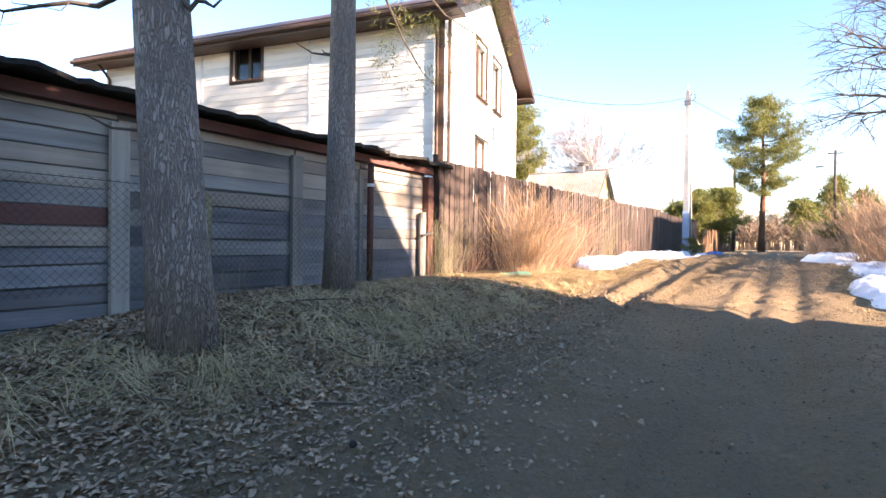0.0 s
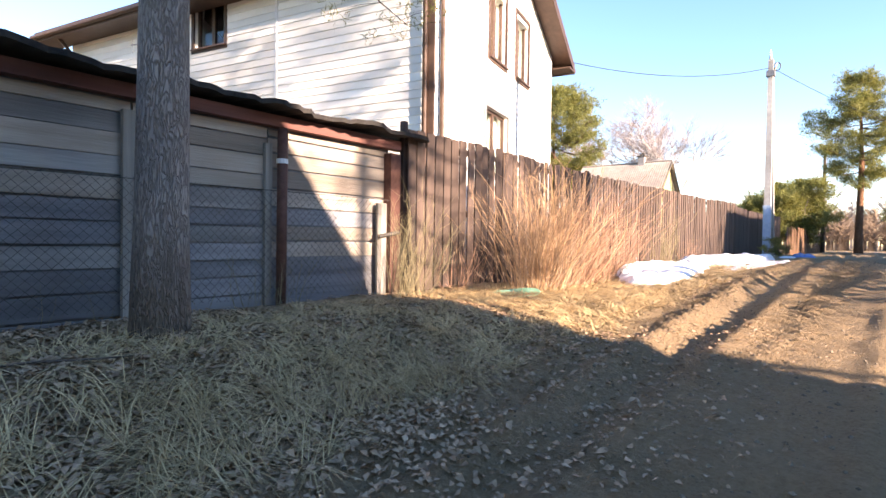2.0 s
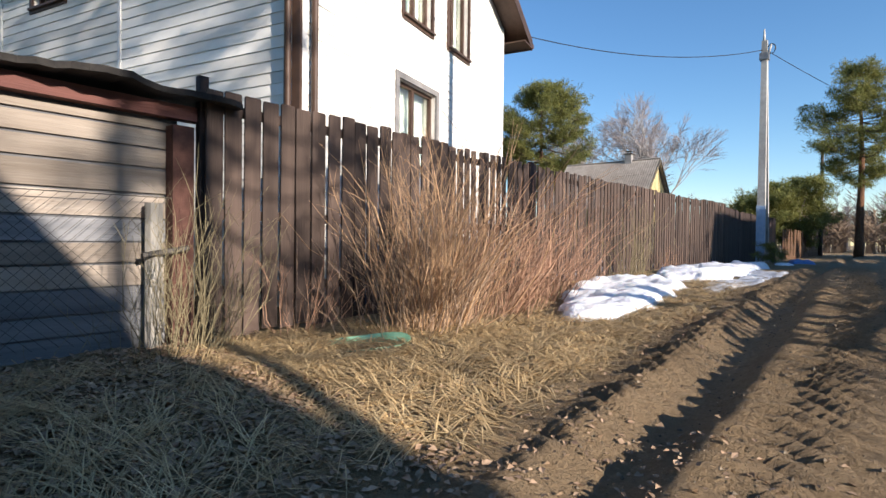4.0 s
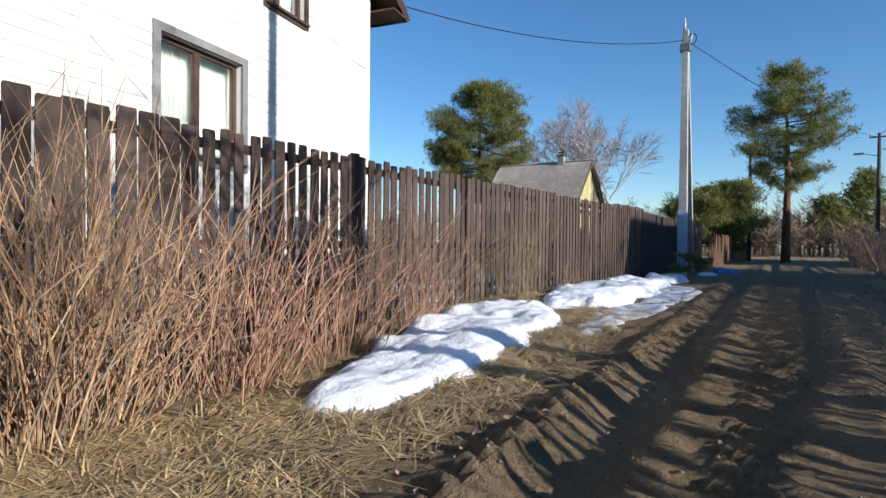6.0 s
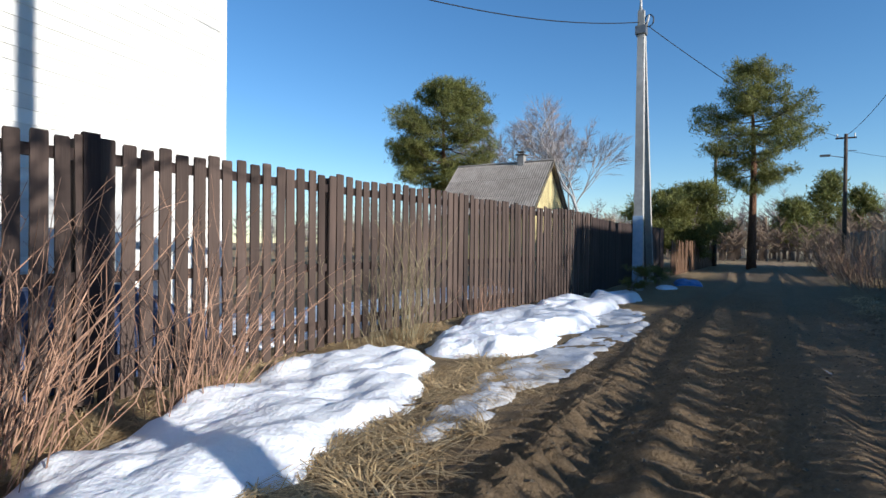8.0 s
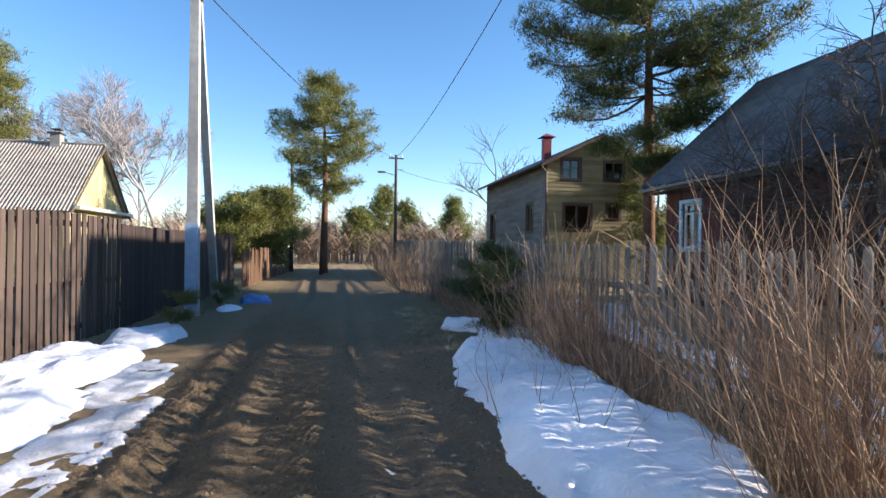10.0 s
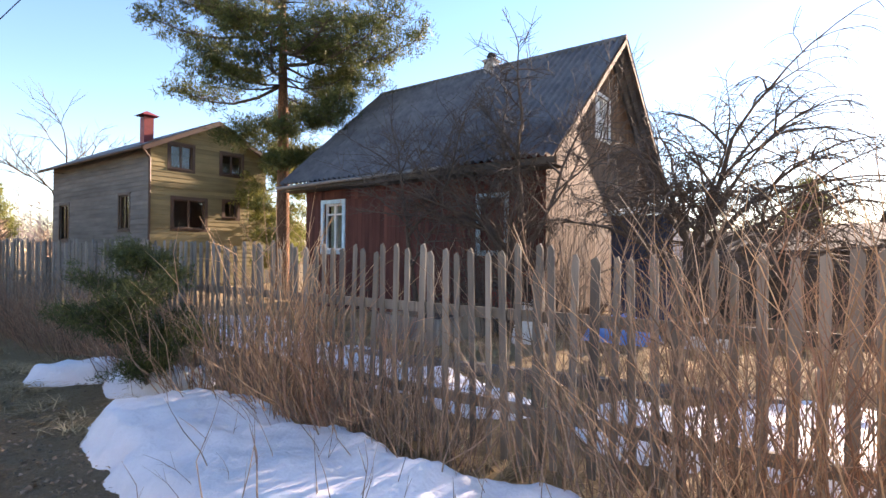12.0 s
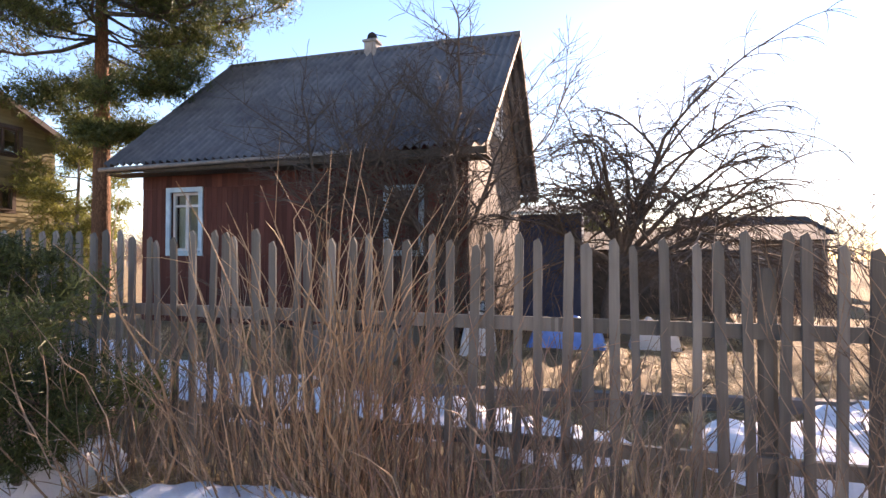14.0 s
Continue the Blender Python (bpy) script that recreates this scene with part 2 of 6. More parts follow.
def ground_mat():
    m = bpy.data.materials.new("ground")
    m.use_nodes = True
    N, L = m.node_tree.nodes, m.node_tree.links
    p = N["Principled BSDF"]
    pos = N.new("ShaderNodeNewGeometry").outputs["Position"]

    def noise_of(scale, detail=6):
        n = N.new("ShaderNodeTexNoise")
        n.inputs["Scale"].default_value, n.inputs["Detail"].default_value, n.inputs["Roughness"].default_value = scale, detail, 0.7
        L.new(pos, n.inputs["Vector"])
        r = N.new("ShaderNodeMapRange")
        r.inputs[1].default_value, r.inputs[2].default_value = 0.3, 0.7
        L.new(n.outputs[0], r.inputs[0])
        return r.outputs[0]

    def mixed(f, a, b):
        n = N.new("ShaderNodeMix")
        n.data_type = "RGBA"
        for s, v in ((0, f), (6, a), (7, b)):
            if isinstance(v, tuple):
                n.inputs[s].default_value = (*v, 1)
            else:
                L.new(v, n.inputs[s])
        return n.outputs[2]

    def attr(name):
        n = N.new("ShaderNodeAttribute")
        n.attribute_name = name
        return n.outputs["Fac"]

    mud = mixed(noise_of(1.3), mixed(noise_of(48, 8), (0.2, 0.137, 0.078), (0.4, 0.285, 0.17)), mixed(noise_of(22, 8), (0.24, 0.166, 0.096), (0.46, 0.335, 0.205)))
    vor = N.new("ShaderNodeTexVoronoi")
    vor.inputs["Scale"].default_value = 26
    L.new(pos, vor.inputs["Vector"])
    cell = N.new("ShaderNodeSeparateColor")
    L.new(vor.outputs["Color"], cell.inputs[0])
    litter = mixed(noise_of(2.0), mixed(cell.outputs[0], (0.19, 0.125, 0.072), (0.45, 0.32, 0.2)), mixed(cell.outputs[1], (0.24, 0.165, 0.1), (0.5, 0.36, 0.225)))
    straw = mixed(noise_of(3.0), mixed(noise_of(40), (0.2, 0.135, 0.072), (0.4, 0.29, 0.16)), mixed(noise_of(30), (0.26, 0.185, 0.1), (0.48, 0.36, 0.2)))
    col = mixed(attr("straw"), litter, straw)
    col = mixed(attr("road"), col, mud)
    L.new(col, p.inputs["Base Color"])
    p.inputs["Roughness"].default_value = 0.92
    p.inputs["Specular IOR Level"].default_value = 0.25
    b1 = N.new("ShaderNodeBump")
    b1.inputs["Strength"].default_value, b1.inputs["Distance"].default_value = 1.0, 0.05
    L.new(noise_of(28, 8), b1.inputs["Height"])
    L.new(b1.outputs[0], p.inputs["Normal"])
    return m


GROUND = ground_mat()


# ---- building helpers ----
class Geo:
    """Collects vertices and faces for one mesh."""

    def __init__(self):
        self.v, self.f = [], []

    def box(self, x0, x1, y0, y1, z0, z1, m=None):
        k = len(self.v)
        pts = [Vector((x, y, z)) for z in (z0, z1) for y in (y0, y1) for x in (x0, x1)]
        self.v += [tuple(m @ q) if m else tuple(q) for q in pts]
        self.f += [tuple(k + i for i in q) for q in ((0, 2, 3, 1), (4, 5, 7, 6), (0, 1, 5, 4), (2, 6, 7, 3), (0, 4, 6, 2), (1, 3, 7, 5))]
        return self

    def poly(self, pts, depth):
        """A flat outline (counter-clockwise seen against depth), pushed along depth."""
        k, n = len(self.v), len(pts)
        d = Vector(depth)
        self.v += [tuple(q) for q in pts] + [tuple(Vector(q) + d) for q in pts]
        self.f += [tuple(range(k + n - 1, k - 1, -1)), tuple(range(k + n, k + 2 * n))]
        self.f += [(k + i, k + (i + 1) % n, k + n + (i + 1) % n, k + n + i) for i in range(n)]
        return self

    def tube(self, pts, radii, n=6, caps=True):
        k0 = len(self.v)
        P = [Vector(q) for q in pts]
        for i, q in enumerate(P):
            d = (P[min(i + 1, len(P) - 1)] - P[max(i - 1, 0)]).normalized()
            a = d.cross(Vector((0.31, 0.17, 0.94)) if abs(d.z) < 0.9 else Vector((1, 0.1, 0))).normalized()
            b = d.cross(a)
            r = radii[i] if isinstance(radii, (list, tuple)) else radii
            for j in range(n):
                w = 2 * math.pi * j / n
                o = q + (a * math.cos(w) + b * math.sin(w)) * r
                self.v.append((o.x, o.y, o.z))
        for i in range(len(P) - 1):
            for j in range(n):
                a0, a1 = k0 + i * n + j, k0 + i * n + (j + 1) % n
                self.f.append((a0, a1, a1 + n, a0 + n))
        if caps:
            self.f.append(tuple(k0 + j for j in range(n))[::-1])
            self.f.append(tuple(k0 + (len(P) - 1) * n + j for j in range(n)))
        return self

    def done(self, name, material, parent=None, label="", smooth=False):
        me = bpy.data.meshes.new(name)
        me.from_pydata(self.v, [], self.f)
        me.materials.append(material)
        if smooth:
            me.polygons.foreach_set("use_smooth", [True] * len(me.polygons))
        ob = new(name, me)
        if parent:
            ob.parent = parent
        return tagged(ob, label)


def thing(name, m, label, category, group="", kind=""):
    ob = new(name)
    ob.empty_display_size = 0.2
    ob.matrix_world = m
    return tagged(ob, label, category, group, kind)


def arrays(name, verts, faces, material, parent=None, label=""):
    """A mesh from numpy arrays of vertices and triangles."""
    me = bpy.data.meshes.new(name)
    me.from_pydata(np.asarray(verts).reshape(-1, 3).tolist(), [], np.asarray(faces).tolist())
    me.materials.append(material)
    ob = new(name, me)
    if parent:
        ob.parent = parent
    return tagged(ob, label)


def piece(name, me, parent, m):
    ob = new(name, me)
    ob.parent = parent
    ob.matrix_basis = m
    return ob


def smooth(a, b, v):
    k = np.clip((v - a) / (b - a), 0, 1)
    return k * k * (3 - 2 * k)


def cells(ix, iy, seed):
    h = np.sin(ix * 127.1 + iy * 311.7 + seed * 74.7) * 43758.5453
    return h - np.floor(h)


def vnoise(x, y, seed=0):
    ix, iy = np.floor(x), np.floor(y)
    u, w = x - ix, y - iy
    u, w = u * u * (3 - 2 * u), w * w * (3 - 2 * w)
    a, b = cells(ix, iy, seed), cells(ix + 1, iy, seed)
    c, d = cells(ix, iy + 1, seed), cells(ix + 1, iy + 1, seed)
    return (a * (1 - u) + b * u) * (1 - w) + (c * (1 - u) + d * u) * w


def fbm(x, y, seed=0, octaves=4):
    return sum(vnoise(x * 2 ** k, y * 2 ** k, seed + k) / 2 ** k for k in range(octaves)) / 1.9 - 0.5


def bell(v, w):
    return np.exp(-(v / w) ** 2)


# ---- ground ----
def road_mask(x, y):
    wob = 0.35 * fbm(x * 0.9, y * 0.5, 3)
    return smooth(-2.95, -2.45, x + wob) * (1 - smooth(0.55, 1.05, x + wob + 0.2 * np.sin(y * 0.3)))


def ground_z(x, y):
    x, y = np.asarray(x, float), np.asarray(y, float)
    road = 1.07 * smooth(-2, 15.5, y) - 0.3 * smooth(0, -12, y)
    bank = 0.62 + 0.24 * smooth(1.0, 5.0, y) + 0.19 * smooth(10, 19, y)
    z = road + (bank - road) * smooth(-2.5, -4.6, x)
    z = z + (np.maximum(road, 0.75 + 0.3 * smooth(5, 14, y)) - road) * smooth(0.9, 2.0, x)
    k = road_mask(x, y) * smooth(60, 45, y)
    near = smooth(45, 30, np.abs(x)) * smooth(70, 50, y)
    left = x + 2.0 + 0.12 * np.sin(y * 0.35)
    mid = x + 0.45 + 0.1 * np.sin(y * 0.3 + 1)
    z = z - k * (0.085 * bell(left, 0.17) + 0.05 * bell(mid, 0.13) + 0.055 * bell(mid - 0.5, 0.15) + 0.06 * bell(x + 2.62, 0.12) * smooth(9, 6, y))
    z = z + k * (0.035 * bell(left - 0.3, 0.1) + 0.04 * bell(left + 0.32, 0.1) + 0.03 * bell(mid + 0.25, 0.1))
    tread = np.abs((y * 5.2 + 2.2 * np.abs(left - 0.55 * (left > 0) + 0.42 * (left < 0)) + 1.7 * x + 0.6 * fbm(x * 1.6, y * 1.2, 9)) % 1 - 0.5) * 2
    on = np.clip(bell(left + 0.42, 0.22) + bell(left - 0.55, 0.34) + 0.9 * smooth(13, 15, y) * bell(left - 0.3, 0.9), 0, 1) * smooth(7, 10, y) * smooth(30, 22, y) * (0.4 + 1.2 * np.clip(fbm(x, y * 0.6, 21) + 0.5, 0, 1))
    z = z + k * on * 0.058 * smooth(0.3, 0.7, tread)
    z = z + near * (0.05 * fbm(x * 0.8, y * 0.8, 1) + (0.035 + 0.035 * k) * fbm(x * 4, y * 4, 5, 4) + 0.05 * (1 - k) * fbm(x * 2.2, y * 2.2, 8, 3))
    return z


def gz(x, y):
    return float(ground_z(np.array([x]), np.array([y]))[0])


xs = np.concatenate([-np.geomspace(900, 8, 34), np.arange(-7.6, -6, 0.2), np.arange(-6, 2.6, 0.05), np.arange(2.6, 8, 0.2), np.geomspace(8, 900, 40)])
ys = np.concatenate([-np.geomspace(400, 2.4, 26), np.arange(-2, 28, 0.042), np.arange(28, 60, 0.25), np.geomspace(60, 1500, 36)])
X, Y = np.meshgrid(xs, ys)
nx = len(xs)
gv = np.stack([X, Y, ground_z(X, Y)], -1).reshape(-1, 3)
ii = (np.arange(len(ys) - 1)[:, None] * nx + np.arange(nx - 1)[None]).reshape(-1)
me = bpy.data.meshes.new("ground")
me.from_pydata(gv.tolist(), [], np.stack([ii, ii + 1, ii + nx + 1, ii + nx], -1).tolist())
me.polygons.foreach_set("use_smooth", [True] * len(me.polygons))
road_part = road_mask(X, Y) * smooth(75, 60, Y)
straw_part = np.clip(smooth(6.5, 8.5, Y + fbm(X, Y, 31)) + smooth(0.1, 0.3, fbm(X * 0.6, Y * 0.6, 12)) + smooth(2.4, 3.2, X), 0, 1)
for name, part_of in (("road", road_part), ("straw", straw_part)):
    me.attributes.new(name, "FLOAT", "POINT").data.foreach_set("value", part_of.reshape(-1).astype(np.float32))
me.materials.append(GROUND)
tagged(new("ground", me), "muddy village track between leaf-strewn banks and dry grass", kind="structure")


def snow(ellipses, height, seed, label, material=SNOW, res=0.05):
    """A patch of old snow over the ground: ellipses (x, y, rx, ry) run together, with an uneven rim."""
    x0, x1 = min(e[0] - e[2] for e in ellipses) - 0.2, max(e[0] + e[2] for e in ellipses) + 0.2
    y0, y1 = min(e[1] - e[3] for e in ellipses) - 0.2, max(e[1] + e[3] for e in ellipses) + 0.2
    gx, gy = np.meshgrid(np.arange(x0, x1, res), np.arange(y0, y1, res))
    f = np.max([1 - ((gx - a) / c) ** 2 - ((gy - b) / d) ** 2 for a, b, c, d in ellipses], 0) + 0.75 * fbm(gx * 1.6, gy * 1.6, seed) + 0.32 * fbm(gx * 5, gy * 5, seed + 4)
    h = height * (smooth(0.0, 0.55, f) ** 0.7) * (1 + 0.8 * fbm(gx * 1.3, gy * 1.3, seed + 9)) + (0.1 * fbm(gx * 2.6, gy * 2.6, seed + 11) + 0.06 * fbm(gx * 7, gy * 4, seed + 15) + 0.035 * fbm(gx * 14, gy * 11, seed + 21)) * smooth(0.02, 0.3, f)
    z = ground_z(gx, gy) + h - 0.012 - 0.25 * smooth(0.02, -0.3, f)
    keep = f > -0.3
    w = gx.shape[1]
    k = (np.arange(gx.shape[0] - 1)[:, None] * w + np.arange(w - 1)[None]).reshape(-1)
    kk = keep.reshape(-1)
    k = k[kk[k] & kk[k + 1] & kk[k + w] & kk[k + w + 1]]
    q = np.stack([k, k + 1, k + w + 1, k + w], -1)
    used, inv = np.unique(q, return_inverse=True)
    ob = arrays("snow_patch", np.stack([gx, gy, z], -1).reshape(-1, 3)[used], inv.reshape(-1, 4), material)
    ob.data.polygons.foreach_set("use_smooth", [True] * len(ob.data.polygons))
    return tagged(ob, label, "snow", kind="stuff")


OLD = "patch of old crusty snow lying beside the dirt track"
snow([(-3.55, 12.1, 0.42, 0.6), (-3.7, 12.9, 0.6, 0.9), (-4.0, 13.9, 0.8, 1.1), (-4.2, 14.8, 0.95, 1.2), (-4.5, 15.8, 0.75, 1.1)], 0.14, 1, OLD)
snow([(-4.0, 18.0, 0.8, 1.1), (-4.1, 19.6, 0.95, 1.6), (-4.2, 22.0, 0.75, 1.5), (-3.95, 24.0, 0.55, 1.1)], 0.2, 2, OLD)
snow([(-2.95, 15.3, 0.26, 0.8), (-3.0, 17.0, 0.42, 1.3), (-2.85, 19.2, 0.4, 1.5), (-3.2, 21.2, 0.4, 1.2)], 0.04, 3, "thin grey icy snow at the edge of the track", SNOW_DIRTY)
snow([(1.15, 18.3, 0.85, 1.5), (1.2, 20.2, 0.85, 1.6), (1.3, 21.6, 0.75, 1.0)], 0.22, 4, OLD)
snow([(2.0, 23.5, 0.6, 0.7), (1.55, 24.6, 0.6, 0.5)], 0.18, 5, OLD)
snow([(1.5, 10.2, 0.7, 1.8), (1.6, 13.2, 0.6, 1.6)], 0.15, 6, OLD)
snow([(1.35, 16.0, 0.45, 0.7)], 0.08, 16, OLD)
snow([(5.0, 27.8, 1.9, 1.6), (4.3, 25.3, 1.1, 1.6), (4.2, 22.9, 0.9, 1.2), (4.0, 21.2, 0.6, 0.8), (3.7, 20.2, 0.5, 0.7)], 0.12, 7, "old snow lying in the garden behind the picket fence")
snow([(3.8, 18.4, 0.8, 0.7), (4.3, 17.2, 1.2, 0.9)], 0.16, 8, "old snow lying in the garden behind the picket fence")
snow([(-7.2, 18.0, 1.2, 3.5), (-7.4, 23.0, 1.3, 2.5)], 0.12, 9, "old snow in the yard behind the plank fence", res=0.12)
snow([(-0.55, 18.35, 0.09, 0.16)], 0.03, 10, "small grey lump of ice in the track", SNOW_DIRTY, 0.03)
snow([(-3.55, 28.6, 0.3, 0.6)], 0.06, 12, OLD)


# ---- houses ----
def spans(length, holes, z0, z1, gap=0.0):
    """The stretches of a course from z0 to z1 that no hole (a0, a1, b0, b1) cuts."""
    cut = sorted((a0 - gap, a1 + gap) for a0, a1, b0, b1 in holes if b0 < z1 - 0.02 and b1 > z0 + 0.02)
    out, at = [], 0.0
    for a0, a1 in cut:
        if a0 > at + 0.02:
            out.append((at, a0))
        at = max(at, a1)
    if length > at + 0.02:
        out.append((at, length))
    return out


def pierced_wall(geo, length, z0, z1, holes, thick):
    """A wall along local x with its face at y = 0 and its body behind (y > 0), open at the holes."""
    levels = sorted({z0, z1, *[h[2] for h in holes], *[h[3] for h in holes]})
    for a, b in zip(levels, levels[1:]):
        for s, e in spans(length, holes, a, b):
            geo.box(s, e, 0, thick, a, b)


LAP = Geo()
LAP.v = [(0, 0, 0), (1, 0, 0), (1, -1.0, 0), (0, -1.0, 0), (0, 0, 1), (1, 0, 1), (1, -0.25, 1), (0, -0.25, 1)]
LAP.f = [(3, 2, 1, 0), (4, 5, 6, 7), (0, 1, 5, 4), (3, 7, 6, 2), (0, 4, 7, 3), (1, 2, 6, 5)]
lap_meshes = {}


def lap_mesh(material):
    if material.name not in lap_meshes:
        me = bpy.data.meshes.new("siding_plank")
        me.from_pydata(LAP.v, [], LAP.f)
        me.materials.append(material)
        lap_meshes[material.name] = me
    return lap_meshes[material.name]


def siding(parent, length, z0, z1, holes, pitch, material, top=None, thick=0.018, joints=()):
    """Lapped planks on a wall; top(x) gives the height of a sloping upper edge as (left, right) at a height."""
    me, z = lap_mesh(material), z0
    while z < z1 - 0.01:
        h = min(pitch, z1 - z)
        lo, hi = top(z + h) if top else (0, length)
        for s, e in spans(length, holes, z, z + h, 0.01):
            s, e = max(s, lo), min(e, hi)
            edges = [s, *[j for j in joints if s + 0.1 < j < e - 0.1], e]
            for a, b in zip(edges, edges[1:]):
                if b - a > 0.03:
                    piece("plank", me, parent, Matrix.Translation((a + 0.003, 0, z)) @ Matrix.Diagonal((b - a - 0.006, thick, h + 0.004, 1)))
        z += pitch


def ring(geo, a0, a1, z0, z1, c, y0, y1):
    """A closed rectangular frame round an opening, c wide."""
    k = len(geo.v)
    for y in (y0, y1):
        for e in (c, 0.0):
            geo.v += [(a0 - e, y, z0 - e), (a1 + e, y, z0 - e), (a1 + e, y, z1 + e), (a0 - e, y, z1 + e)]
    for i in range(4):
        j = (i + 1) % 4
        geo.f += [tuple(k + q for q in f) for f in ((i, j, 4 + j, 4 + i), (8 + j, 8 + i, 12 + i, 12 + j), (j, i, 8 + i, 8 + j), (4 + i, 4 + j, 12 + j, 12 + i))]


def window(parent, a0, a1, z0, z1, frame_mat, depth=0.1, mullions=(), bars=(), curtain=True, casing=0.09, casing_mat=None, sash_mat=None, proud=0.035):
    """A window in a wall along local x whose face is at y = 0."""
    w = Geo()
    c = casing
    ring(w, a0, a1, z0, z1, c, -proud, 0.01)
    win = w.done("window", casing_mat or frame_mat, parent)
    f = 0.06
    g = Geo()
    ring(g, a0 + f, a1 - f, z0 + f, z1 - f, f, depth - 0.04, depth + 0.03)
    for x in mullions:
        g.box(x - f * 0.7, x + f * 0.7, depth - 0.04, depth + 0.03, z0 + f, z1 - f)
    for z in bars:
        g.box(a0 + f, a1 - f, depth - 0.03, depth + 0.02, z - 0.025, z + 0.025)
    g.done("frame", sash_mat or frame_mat, win)
    Geo().box(a0 - 0.05, a1 + 0.05, -proud - 0.05, depth, z0 - 0.03, z0 + 0.005).done("sill", frame_mat, win)
    pane = Geo().box(a0 + f * 0.5, a1 - f * 0.5, depth - 0.004, depth + 0.004, z0 + f * 0.5, z1 - f * 0.5).done("pane", GLASS, win)
    pane.visible_shadow = False
    if curtain:
        k = Geo()
        n = max(8, int((a1 - a0) / 0.05))
        for half in (0, 1):
            s, e = (a0, a0 + (a1 - a0) * 0.49) if half == 0 else (a0 + (a1 - a0) * 0.51, a1)
            i0 = len(k.v)
            for i in range(n + 1):
                x, y = s + (e - s) * i / n, depth + 0.16 + 0.03 * math.sin(i * 2.1)
                k.v += [(x, y, z0 - 0.05), (x, y, z1 + 0.02), (x, y + 0.004, z0 - 0.05), (x, y + 0.004, z1 + 0.02)]
            for i in range(n):
                q = i0 + 4 * i
                k.f += [(q, q + 4, q + 5, q + 1), (q + 2, q + 3, q + 7, q + 6)]
        k.done("curtain", CURTAIN, win)
    return win


def roof_slab(geo, a, b, c, d, thick):
    """A slab over the corners a, b (eave) and c, d (ridge)."""
    P = [Vector(q) for q in (a, b, c, d)]
    n = (P[1] - P[0]).cross(P[3] - P[0]).normalized()
    geo.poly([tuple(q) for q in P], tuple(n * thick))


def corrugated(name, a, b, up, wave, height, material, parent, rows=1, lap=0.012):
    """Wavy sheets: from a along the eave to b, and up the slope by the vector up; rows of sheets lap each other."""
    a, b, up = Vector(a), Vector(b), Vector(up)
    along = b - a
    n = along.cross(up).normalized()
    count = int(along.length / wave) * 6
    for r in range(rows):
        g = Geo()
        s0, s1 = r / rows, (r + 1.06) / rows if r < rows - 1 else 1.0
        for i in range(count + 1):
            h = height * math.cos(i * math.pi / 3)
            q = a + along * (i / count) + n * (h + lap * 1.0)
            g.v += [tuple(q + up * s0 + n * lap), tuple(q + up * s1), tuple(q + up * s0 + n * (lap - 0.012)), tuple(q + up * s1 - n * 0.012)]
        for i in range(count):
            k = 4 * i
            g.f += [(k, k + 4, k + 5, k + 1), (k + 2, k + 3, k + 7, k + 6), (k, k + 2, k + 6, k + 4)]
        g.done(name, material, parent, smooth=False)


